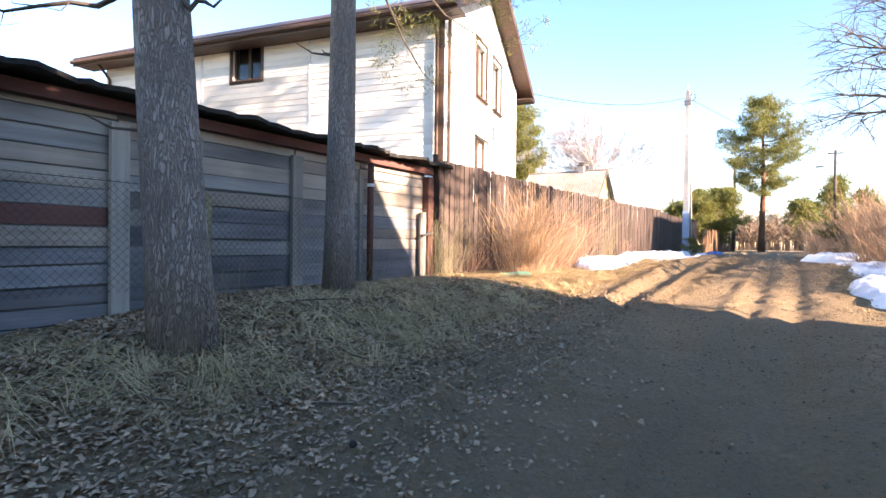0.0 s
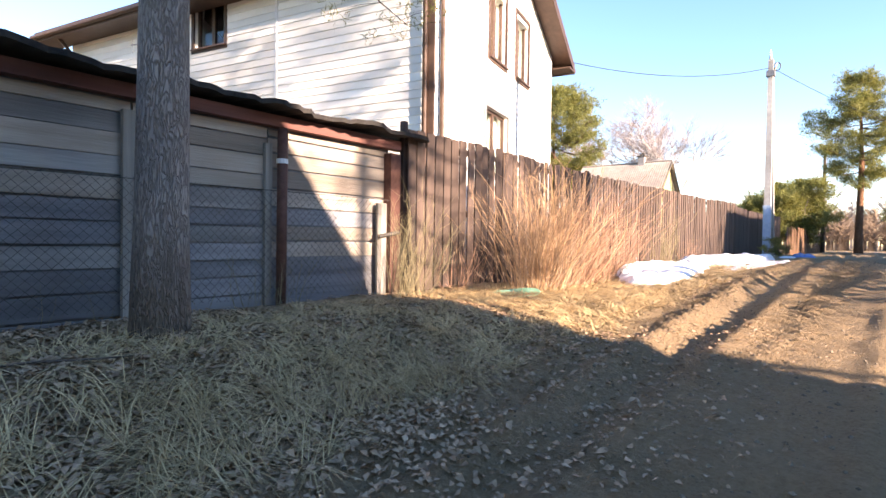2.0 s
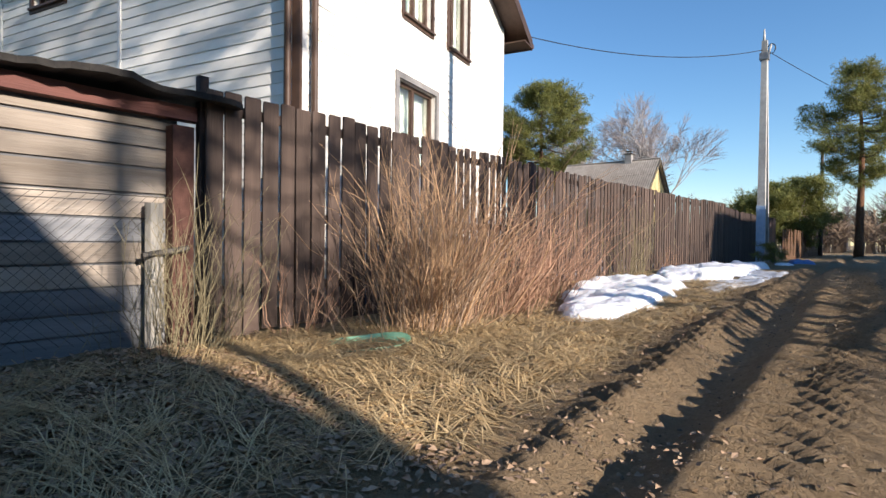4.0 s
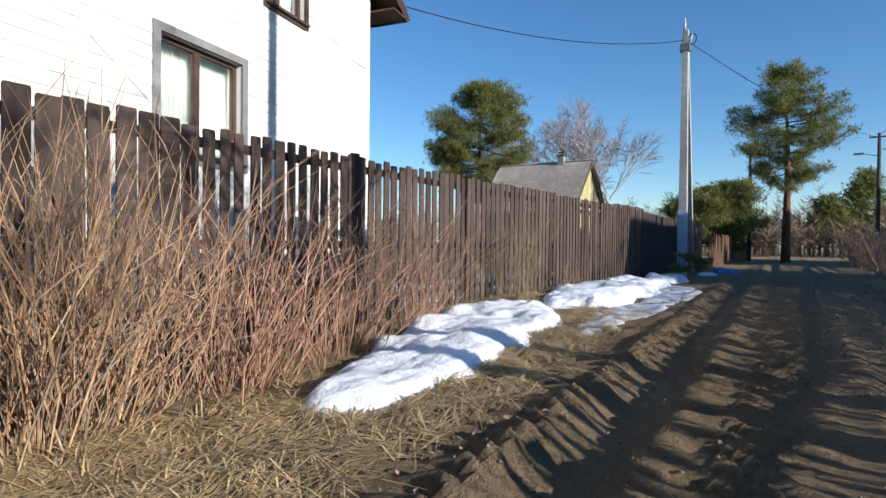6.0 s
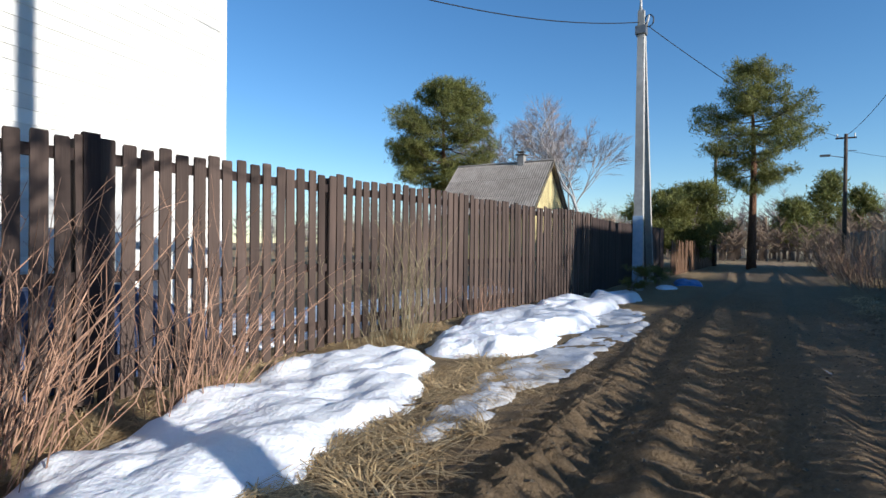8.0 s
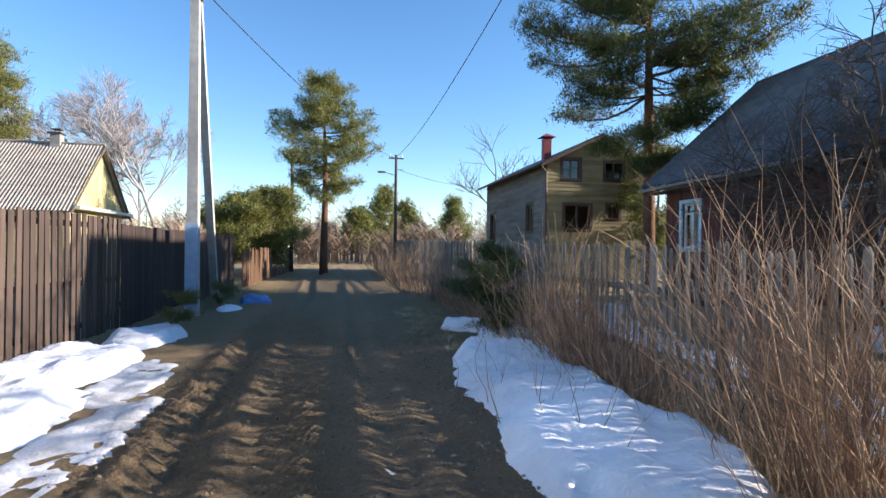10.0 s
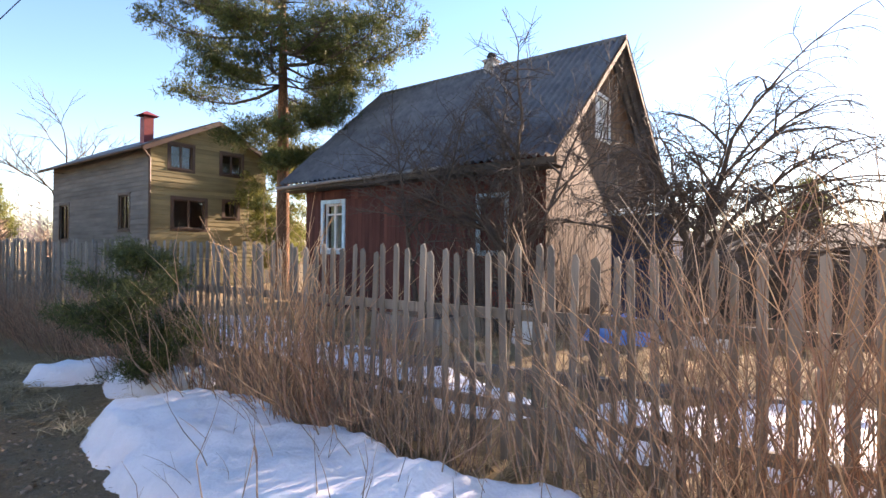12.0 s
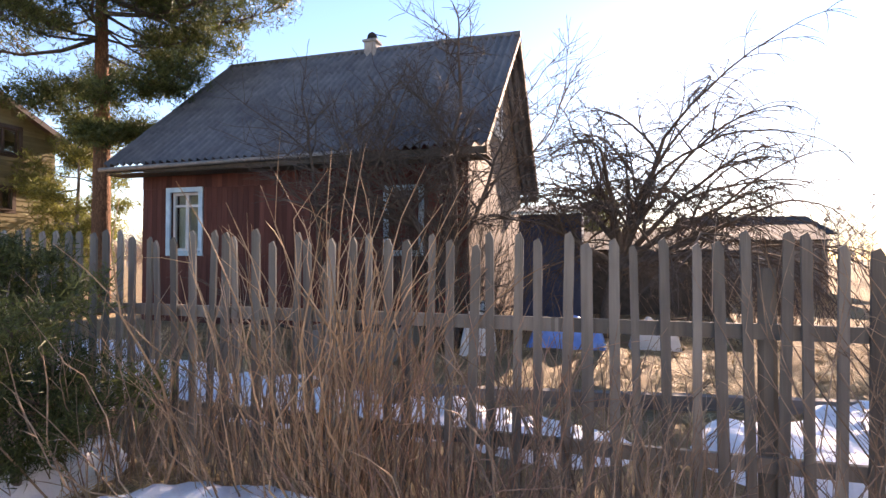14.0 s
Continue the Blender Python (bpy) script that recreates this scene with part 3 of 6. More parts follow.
def white_house():
    """A two-storey house with white plank siding; local x runs along the road front, local -y faces the road."""
    base, eave, apex, W, D = 0.9, 6.95, 8.75, 7.05, 10.8
    m = pose(-6.67, 10.24, 0, 0, 0, 90 + 12)
    h = thing("house", m, "two-storey house with white plank siding and brown trim", "house")
    front = [(2.3, 3.6, 3.05, 4.42), (2.45, 3.4, 5.5, 7.05), (4.1, 5.0, 5.5, 7.05)]
    g = Geo()
    pierced_wall(g, W, base, eave, front, 0.25)
    g.poly([(0, 0, eave), (W, 0, eave), (W / 2, 0, apex)], (0, 0.25, 0))
    wall = g.done("front_wall", WHITE_SIDING, h)
    slope = (apex - eave) / (W / 2)

    def gable(z):
        d = max(0.0, (z - eave) / slope)
        return d, W - d
    siding(wall, W, base + 0.3, apex, front, 0.15, WHITE_SIDING, gable, 0.014)
    Geo().box(0, W, -0.02, 0.0, base - 0.2, base + 0.3).done("plinth", GREY_TRIM, h)
    window(wall, *front[0], BROWN_TRIM, 0.12, (2.92,), (), True, 0.1, GREY_TRIM)
    window(wall, *front[1], BROWN_TRIM, 0.12, (2.92,), (), True, 0.08)
    window(wall, *front[2], BROWN_TRIM, 0.12, (4.45,), (), True, 0.08)
    # the side wall, along local y; drawn in a turned frame of its own
    side = new("side_wall", bpy.data.meshes.new("side_wall"))
    g = Geo()
    holes = [(D - 6.05, D - 5.1, 5.72, 6.8)]
    pierced_wall(g, D - 0.01, base, eave, holes, 0.25)
    side.data.from_pydata(g.v, [], g.f)
    side.data.materials.append(WHITE_SIDING)
    side.parent = h
    side.matrix_basis = Matrix.Translation((0, D, 0)) @ pose(0, 0, 0, 0, 0, -90)
    siding(side, D, base + 0.3, eave - 0.02, holes, 0.15, WHITE_SIDING, None, 0.022, (D - 3.6, D - 7.1))
    window(side, *holes[0], BROWN_TRIM, 0.12, (D - 5.55,), (), False, 0.08)
    for v in (3.6, 7.1):
        Geo().box(D - v - 0.03, D - v + 0.03, -0.035, 0, base + 0.3, eave - 0.02).done("joint_strip", WHITE_TRIM, side)
    Geo().box(D - 0.1, D + 0.03, -0.045, 0, base, eave - 0.05).done("corner_board", BROWN_TRIM, side)
    Geo().box(-0.032, 0.09, -0.03, 0.0, base, eave).done("corner_board", WHITE_TRIM, h)
    Geo().box(W - 0.08, W + 0.02, -0.03, 0.0, base, eave - 0.06).done("corner_board", WHITE_TRIM, h)
    g = Geo()
    g.box(0, W, D - 0.25, D, base, eave)
    g.poly([(0, D - 0.25, eave), (W, D - 0.25, eave), (W / 2, D - 0.25, apex)], (0, 0.25, 0))
    g.box(W - 0.25, W, 0.25, D - 0.25, base, eave)
    g.done("back_wall", WHITE_SIDING, h)
    Geo().box(0.3, W - 0.3, 0.9, D - 0.3, base, base + 0.05).box(0.3, W - 0.3, 0.3, D - 0.3, 4.9, 5.1).box(0.3, W - 0.3, 2.6, 2.7, base + .05, eave - .1).done("inside_floor", INSIDE, h)
    over, rake = 0.62, 0.55
    for s in (0, 1):
        g = Geo()
        e = (-over, eave - over * slope) if s == 0 else (W + over, eave - over * slope)
        A, B = (e[0], -rake, e[1] + 0.06), (e[0], D + rake, e[1] + 0.06)
        R0, R1 = (W / 2, -rake, apex + 0.06), (W / 2, D + rake, apex + 0.06)
        if s == 0:
            roof_slab(g, B, A, R0, R1, 0.05)
        else:
            roof_slab(g, A, B, R1, R0, 0.05)
        roof = g.done("roof", ROOF_BROWN, h, "brown metal roof")
        # fascia, soffit and gutter
        x0 = e[0]
        Geo().box(x0 - 0.02, x0 + 0.02, -rake, D + rake, e[1] - 0.13, e[1] + 0.05).done("fascia", BROWN_TRIM, roof)
        gut = Geo()
        gut.tube([(x0 - 0.07 if s == 0 else x0 + 0.07, -rake, e[1] - 0.02), (x0 - 0.07 if s == 0 else x0 + 0.07, D + rake, e[1] - 0.03)], 0.06, 8)
        gut.done("gutter", BROWN_TRIM, roof)
        xw = -0.03 if s == 0 else W + 0.03
        Geo().box(min(x0, xw), max(x0, xw), -rake, D + rake, e[1] - 0.1, e[1] - 0.07).done("soffit", BROWN_TRIM, roof)
        for y in (-rake, D + rake):
            b = Geo()
            b.poly([(e[0], y, e[1] - 0.14), (W / 2, y, apex - 0.14), (W / 2, y, apex + 0.05), (e[0], y, e[1] + 0.05)], (0, 0.03, 0))
            b.done("barge_board", BROWN_TRIM, roof)
        b = Geo()
        b.poly([(e[0], -rake, e[1] - 0.02), (W / 2, -rake, apex - 0.02), (W / 2, 0, apex - 0.02), (e[0], 0, e[1] - 0.02)], (0, 0, 0.02))
        b.done("soffit", BROWN_TRIM, roof)
    for (x, y) in ((-0.1, 0.12), (0.16, -0.09), (-0.1, D - 0.25)):
        Geo().tube([(x - 0.4 if x < 0 else x, y, eave - 0.35), (x, y, eave - 0.75), (x, y, base + 0.3), (x, y - 0.12, base + 0.15)], 0.045, 8).done("downpipe", BROWN_TRIM, h, "brown metal downpipe", True)
    # small aerial on the side wall
    a = Geo()
    a.tube([(-0.02, 7.35, 5.2), (-0.35, 7.35, 5.3), (-0.38, 7.35, 5.95)], 0.018, 5)
    a.tube([(-0.38, 6.95, 5.9), (-0.38, 7.75, 5.98)], 0.012, 5)
    for k in range(5):
        a.tube([(-0.38, 7.0 + 0.17 * k, 5.78), (-0.38, 7.0 + 0.17 * k, 6.08)], 0.008, 4)
    a.done("aerial", STEEL, h, "small rod aerial on a bent mast")


white_house()


def red_house():
    """A dark red plank house under a wavy slate roof; its eave wall faces the road."""
    x0, x1, y0, y1, base, eave, apex = 9.5, 17.1, 22.3, 30.2, 1.0, 5.02, 8.32
    h = thing("house", pose(x0, y1, 0, 0, 0, -90), "dark red plank house with a grey wavy slate roof", "house")
    L, W = y1 - y0, x1 - x0
    holes = [(0.82, 1.62, 2.7, 4.06), (6.3, 6.95, 2.7, 3.92)]
    g = Geo()
    pierced_wall(g, L, base, eave, holes, 0.2)
    wall = g.done("front_wall", RED_WALL, h)
    me = bpy.data.meshes.new("wall_board")
    me.from_pydata(LAP.v, [], LAP.f)
    me.materials.append(RED_WALL)
    x = 0.0
    while x < L - 0.05:
        for a, b in ((base + 0.1, 2.6), (2.62, 4.14), (4.16, eave)):
            if not any(q[0] - 0.02 < x + 0.13 and q[1] + 0.02 > x and a > q[2] - 0.2 and b < q[3] + 0.2 for q in holes):
                piece("board", me, wall, Matrix.Translation((x, 0, a)) @ Matrix.Diagonal((0.132, 0.02, b - a, 1)))
        x += 0.14
    for q in holes:
        window(wall, *q, BLUE_PAINT, 0.1, ((q[0] + q[1]) / 2,), (3.75,), True, 0.11, BLUE_PAINT, WHITE_TRIM, 0.05)
    # gable end towards the start of the road
    gb = new("gable_wall", bpy.data.meshes.new("gable_wall"))
    g = Geo()
    gh = [(3.05, 3.95, 5.75, 6.85)]
    pierced_wall(g, W, base, eave, [], 0.2)
    pts_l = [(0.001, 0, eave), (gh[0][0], 0, eave), (gh[0][0], 0, eave + (apex - eave) * gh[0][0] / (W / 2))]
    g.poly(pts_l, (0, 0.2, 0))
    g.poly([(gh[0][0], 0, eave), (gh[0][1], 0, eave), (gh[0][1], 0, gh[0][2]), (gh[0][0], 0, gh[0][2])], (0, 0.2, 0))
    g.poly([(gh[0][0], 0, gh[0][3]), (gh[0][1], 0, gh[0][3]), (gh[0][1], 0, apex - 0.01), (gh[0][0], 0, eave + (apex - eave) * gh[0][0] / (W / 2))], (0, 0.2, 0))
    g.poly([(gh[0][1], 0, eave), (W, 0, eave), (gh[0][1], 0, eave + (apex - eave) * (W - gh[0][1]) / (W / 2))], (0, 0.2, 0))
    gb.data.from_pydata(g.v, [], g.f)
    gb.data.materials.append(GABLE_BROWN)
    gb.parent = h
    gb.matrix_basis = Matrix.Translation((L, 0, 0)) @ pose(0, 0, 0, 0, 0, 90)
    me2 = bpy.data.meshes.new("gable_board")
    me2.from_pydata(LAP.v, [], LAP.f)
    me2.materials.append(GABLE_BROWN)
    x = 0.1
    while x < W - 0.2:
        topz = apex - abs(x + 0.07 - W / 2) * (apex - eave) / (W / 2) - 0.1
        for a, b in ((base + 0.1, eave), (eave + 0.02, topz)):
            if b - a > 0.1 and not (x + 0.14 > gh[0][0] and x < gh[0][1] and a > eave):
                piece("board", me2, gb, Matrix.Translation((x, 0, a)) @ Matrix.Diagonal((0.14, 0.02, b - a, 1)))
        x += 0.15
    window(gb, *gh[0], WHITE_TRIM, 0.08, (3.35, 3.65), (6.3,), False, 0.08)
    g = Geo()
    g.box(0, L, W - 0.2, W, base, eave).box(0, 0.2, 0.2, W - 0.2, base, eave)
    g.poly([(0, 0, eave), (0, W, eave), (0, W / 2, apex)], (0.2, 0, 0))
    g.done("back_wall", RED_WALL, h)
    Geo().box(0.25, L - 0.25, 0.25, W - 0.25, eave - 0.1, eave - 0.02).box(0.25, L - 0.25, 1.6, 1.7, base, eave - 0.1).done("inside_wall", INSIDE, h)
    k = (apex - eave) / (W / 2)
    o, r = 0.55, 0.55
    for s in (0, 1):
        ye = -o if s == 0 else W + o
        ze = eave - o * k + 0.12
        up = Vector((0, W / 2 - ye, apex + 0.12 - ze))
        if s == 0:
            corrugated("roof", (-r, ye, ze), (L + r, ye, ze), up, 0.2, 0.05, SLATE, h, rows=4)
        else:
            corrugated("roof", (L + r, ye, ze), (-r, ye, ze), up, 0.2, 0.05, SLATE, h, rows=4)
        Geo().box(-r, L + r, ye + (0.03 if s == 0 else -0.07), ye + (0.07 if s == 0 else -0.03), ze - 0.17, ze - 0.03).done("eave_board", SOIL, h)
        Geo().box(-r, L + r, min(ye, ye + o * (1 if s == 0 else -1)) , max(ye, ye + o * (1 if s == 0 else -1)), ze - 0.21, ze - 0.19).done("soffit", SOIL, h)
        for x in (-r, L + r - 0.04):
            Geo().poly([(x, ye, ze - 0.16), (x, W / 2, apex - 0.04), (x, W / 2, apex + 0.1), (x, ye, ze)], (0.035, 0, 0)).done("barge_board", GABLE_BROWN, h)
    Geo().tube([(-r, W / 2, apex + 0.14), (L + r, W / 2, apex + 0.14)], 0.08, 8).done("ridge_cap", SLATE, h)
    Geo().tube([(-r - 0.1, -o - 0.06, eave - o * k + 0.02), (L * 0.75, -o - 0.06, eave - o * k + 0.1)], 0.05, 7).done("gutter", STEEL, h, "dull metal gutter")
    c = Geo().box(L - 3.85, L - 3.5, W / 2 - 0.2, W / 2 + 0.15, apex - 0.3, apex + 0.42).done("chimney", BRICK_PALE, h, "pale brick chimney with a dark cap")
    Geo().box(L - 3.89, L - 3.46, W / 2 - 0.24, W / 2 + 0.19, apex + 0.34, apex + 0.4).done("collar", BRICK_PALE, c)
    q = Geo()
    q.tube([(L - 3.68, W / 2 - 0.02, apex + 0.4), (L - 3.68, W / 2 - 0.02, apex + 0.5), (L - 3.68, W / 2 - 0.02, apex + 0.62), (L - 3.68, W / 2 - 0.02, apex + 0.67)], [0.14, 0.16, 0.1, 0.02], 8)
    q.tube([(L - 3.6, W / 2, apex + 0.6), (L - 3.25, W / 2, apex + 0.5)], 0.015, 4)
    q.done("cap", TAR, c)


red_house()


def yellow_house():
    """A yellow plank house with a dark red roof, its gable towards the camera, its side to the road."""
    X0, Y0, W, L, base, eave, apex = 9.35, 40.0, 5.5, 11.0, 1.0, 7.0, 8.35
    h = thing("house", pose(X0, Y0, 0), "two-storey yellow plank house with a dark red metal roof", "house")
    holes = [(0.95, 2.35, 3.65, 4.9), (3.3, 3.95, 4.25, 4.95), (0.8, 1.75, 6.2, 7.2), (3.15, 4.15, 6.25, 7.15)]
    k = (apex - eave) / (W / 2)
    g = Geo()
    pierced_wall(g, W, base, eave, holes, 0.2)
    g.poly([(0, 0.0, eave + 0.2), (W, 0, eave + 0.2), (W / 2, 0, apex)], (0, 0.2, 0))
    wall = g.done("front_wall", YELLOW_WOOD, h)
    siding(wall, W, base + 0.2, apex, holes, 0.2, YELLOW_WOOD, lambda z: (max(0, (z - eave) / k), W - max(0, (z - eave) / k)), 0.03)
    Geo().box(-0.02, W + 0.02, -0.05, 0, 5.35, 5.5).done("belt_board", YELLOW_WOOD, wall)
    for q in holes:
        window(wall, *q, BROWN_TRIM, 0.08, ((q[0] + q[1]) / 2,), (), False, 0.13, BROWN_TRIM)
    # side wall away from the sun: its shade is put in as grey boards
    side = new("side_wall", bpy.data.meshes.new("side_wall"))
    sh = [(L - 2.9, L - 1.9, 3.6, 5.1), (1.0, 2.2, 3.2, 5.0)]
    g = Geo()
    pierced_wall(g, L - 0.01, base, eave, sh, 0.2)
    side.data.from_pydata(g.v, [], g.f)
    side.data.materials.append(GREY_WOOD)
    side.parent = h
    side.matrix_basis = Matrix.Translation((0, L, 0)) @ pose(0, 0, 0, 0, 0, -90)
    siding(side, L, base + 0.2, eave, sh, 0.2, GREY_WOOD, None, 0.03)
    for q in sh:
        window(side, *q, BROWN_TRIM, 0.08, ((q[0] + q[1]) / 2,), (), False, 0.12, BROWN_TRIM)
    Geo().box(0, W, L - 0.2, L, base, eave).box(W - 0.2, W, 0.2, L - 0.2, base, eave).done("back_wall", YELLOW_WOOD, h)
    Geo().box(0.25, W - 0.25, 0.25, L - 0.25, 5.2, 5.4).box(0.25, W - 0.25, 1.5, 1.6, base, eave).done("inside_wall", INSIDE, h)
    o = 0.5
    for s in (0, 1):
        xe = -o if s == 0 else W + o
        ze = eave - o * k + 0.1
        g = Geo()
        A, B, C, D = (xe, -0.5, ze), (xe, L + 0.5, ze), (W / 2, L + 0.5, apex + 0.1), (W / 2, -0.5, apex + 0.1)
        roof_slab(g, *((B, A, D, C) if s == 0 else (A, B, C, D)), 0.06)
        roof = g.done("roof", ROOF_BROWN, h, "dark red metal roof")
        Geo().poly([(xe, -0.53, ze - 0.16), (W / 2, -0.53, apex - 0.06), (W / 2, -0.53, apex + 0.14), (xe, -0.53, ze + 0.04)], (0, 0.03, 0)).done("barge_board", BROWN_TRIM, roof)
        Geo().tube([(xe + (-0.05 if s == 0 else 0.05), -0.5, ze - 0.03), (xe + (-0.05 if s == 0 else 0.05), L + 0.5, ze - 0.03)], 0.06, 7).done("gutter", BROWN_TRIM, roof)
    Geo().tube([(-0.35, -0.05, eave - 0.15), (-0.06, -0.06, eave - 0.5), (-0.06, -0.06, base)], 0.05, 7).done("downpipe", BROWN_TRIM, h)
    c = Geo().box(0.82, 1.24, 2.47, 2.88, eave, 8.75).done("chimney", CHIM_RED, h, "dark red metal-clad chimney")
    p = Geo()
    p.v = [(0.62, 2.27, 8.83), (1.43, 2.27, 8.83), (1.43, 3.08, 8.83), (0.62, 3.08, 8.83), (1.025, 2.67, 9.08)]
    p.f = [(3, 2, 1, 0), (0, 1, 4), (1, 2, 4), (2, 3, 4), (3, 0, 4)]
    p.box(0.8, 0.84, 2.45, 2.49, 8.75, 8.84).box(1.21, 1.25, 2.86, 2.9, 8.75, 8.84)
    p.done("cap", CHIM_RED, c)
    g = Geo().box(W, W + 2.2, 0.8, 6, base, 4.2)
    g.poly([(W, 0.5, 4.2), (W + 2.5, 0.5, 4.2), (W, 0.5, 5.2)], (0, 6, 0))
    g.done("porch", GREY_WOOD, h, "low grey lean-to porch")


yellow_house()


def slate_house():
    """A small house further on, only its wavy slate roof and yellow gable above the fences."""
    h = thing("house", pose(-20.2, 42.4, 0), "small house with weathered wavy slate roof and yellow gable", "house")
    L, W, base, eave, apex = 7.2, 6.6, 1.0, 4.4, 7.75
    Geo().box(0.3, L - 0.3, 0.2, W - 0.2, base, eave).done("wall", YELLOW_PAINT, h)
    g = Geo()
    g.poly([(L - 0.3, 0.15, eave), (L - 0.3, W - 0.15, eave), (L - 0.3, W / 2, apex - 0.1)], (-0.15, 0, 0))
    Geo().poly([(0.45, 0.15, eave), (0.45, W - 0.15, eave), (0.45, W / 2, apex - 0.1)], (-0.15, 0, 0)).done("back_gable", YELLOW_PAINT, h)
    gable = g.done("gable", YELLOW_PAINT, h, "sunlit yellow board gable")
    for i in range(24):
        y = 0.4 + i * 0.24
        z = apex - 0.15 - abs(y + 0.11 - W / 2) * (apex - eave) / (W / 2) - 0.12
        if z > eave + 0.1:
            Geo().box(L - 0.3, L - 0.285, y, y + 0.22, eave, z).done("board", YELLOW_PAINT, gable)
    for s in (0, 1):
        ye = -0.35 if s == 0 else W + 0.35
        ze = eave - 0.35 * (apex - eave) / (W / 2) + 0.08
        up = Vector((0, W / 2 - ye, apex + 0.08 - ze))
        a, b = (0, ye, ze), (L, ye, ze)
        corrugated("roof", *((a, b) if s == 0 else (b, a)), up, 0.16, 0.03, SLATE_WARM, h, rows=3)
        for x in (-0.02, L - 0.01):
            Geo().poly([(x, ye, ze - 0.2), (x, W / 2, apex - 0.12), (x, W / 2, apex + 0.06), (x, ye, ze - 0.02)], (0.03, 0, 0)).done("barge_board", SOIL, h)
    Geo().box(L - 0.28, L + 0.25, 0.0, W, eave - 0.12, eave + 0.02).done("gable_sill", WHITE_TRIM, h)
    Geo().tube([(0, W / 2, apex + 0.1), (L, W / 2, apex + 0.1)], 0.08, 8).done("ridge_cap", SLATE_WARM, h)
    c = Geo().box(L - 2.5, L - 2.05, W / 2 - 0.25, W / 2 + 0.2, apex - 0.2, apex + 0.6).done("chimney", BRICK_PALE, h, "small brick chimney with a tin cap")
    Geo().box(L - 2.6, L - 1.95, W / 2 - 0.33, W / 2 + 0.28, apex + 0.55, apex + 0.62).box(L - 2.5, L - 2.05, W / 2 - 0.2, W / 2 + 0.2, apex + 0.78, apex + 0.82).box(L - 2.4, L - 2.36, W / 2, W / 2 + 0.04, apex + 0.6, apex + 0.8).box(L - 2.2, L - 2.16, W / 2, W / 2 + 0.04, apex + 0.6, apex + 0.8).done("cap", SOIL, c)


slate_house()


def outbuilding(x, y, w, d, h, rise, material, label, turn=0):
    b = thing("shed", pose(x, y, gz(x, y) - 0.1, 0, 0, turn), label, "shed")
    wall = Geo().box(0, w, 0, d, 0, h)
    wall.poly([(0, 0, h), (w, 0, h), (w / 2, 0, h + rise)], (0, d, 0))
    wall = wall.done("wall", material, b)
    n = int(w / 0.2)
    for i in range(n):
        for yy in (-0.02, d):
            Geo().box(i * w / n + 0.005, (i + 1) * w / n - 0.005, yy, yy + 0.02, 0.1, h - 0.02).done("board", material, wall)
    for s in (0, 1):
        g = Geo()
        k = rise / (w / 2)
        A, B, C, D = (-0.3 if s == 0 else w + 0.3, -0.3, h - 0.3 * k + 0.05), (-0.3 if s == 0 else w + 0.3, d + 0.3, h - 0.3 * k + 0.05), (w / 2, d + 0.3, h + rise + 0.05), (w / 2, -0.3, h + rise + 0.05)
        roof_slab(g, *((B, A, D, C) if s == 0 else (A, B, C, D)), 0.05)
        g.done("roof", TAR, b)
    return b


outbuilding(14.5, 16.6, 4.0, 4.2, 1.8, 0.5, SOIL, "low dark weathered shed behind the apple tree", 8)
outbuilding(22, 12.0, 7.0, 6, 2.3, 0.7, GREY_WOOD, "low grey farm shed across the garden", -10)
outbuilding(30, 9.0, 6.0, 6, 3.0, 1.0, GREY_WOOD, "distant grey house behind the gardens", 5)
blue_shed = thing("blue_shed", pose(11.6, 20.15, 1.0), "small blue garden shed beside the red house", "shed")
Geo().box(0, 1.6, 0, 1.4, 0, 2.55).done("wall", NAVY, blue_shed)
Geo().poly([(-0.15, -0.15, 2.55), (1.75, -0.15, 2.85), (1.75, -0.15, 2.91), (-0.15, -0.15, 2.61)], (0, 1.7, 0)).done("roof", BLUE_PAINT, blue_shed, "pale blue sheet roof")
# unseen buildings added across the track, shaped to shade the start of the walk
outbuilding(7.5, -19.9, 9.0, 19.0, 7.4, 2.4, GREY_WOOD, "unseen grey timber barn added to shade the track")
outbuilding(14.0, -0.55, 6.3, 6.5, 4.95, 4.1, GREY_WOOD, "unseen steep-roofed timber house added to shade the shed", 90)


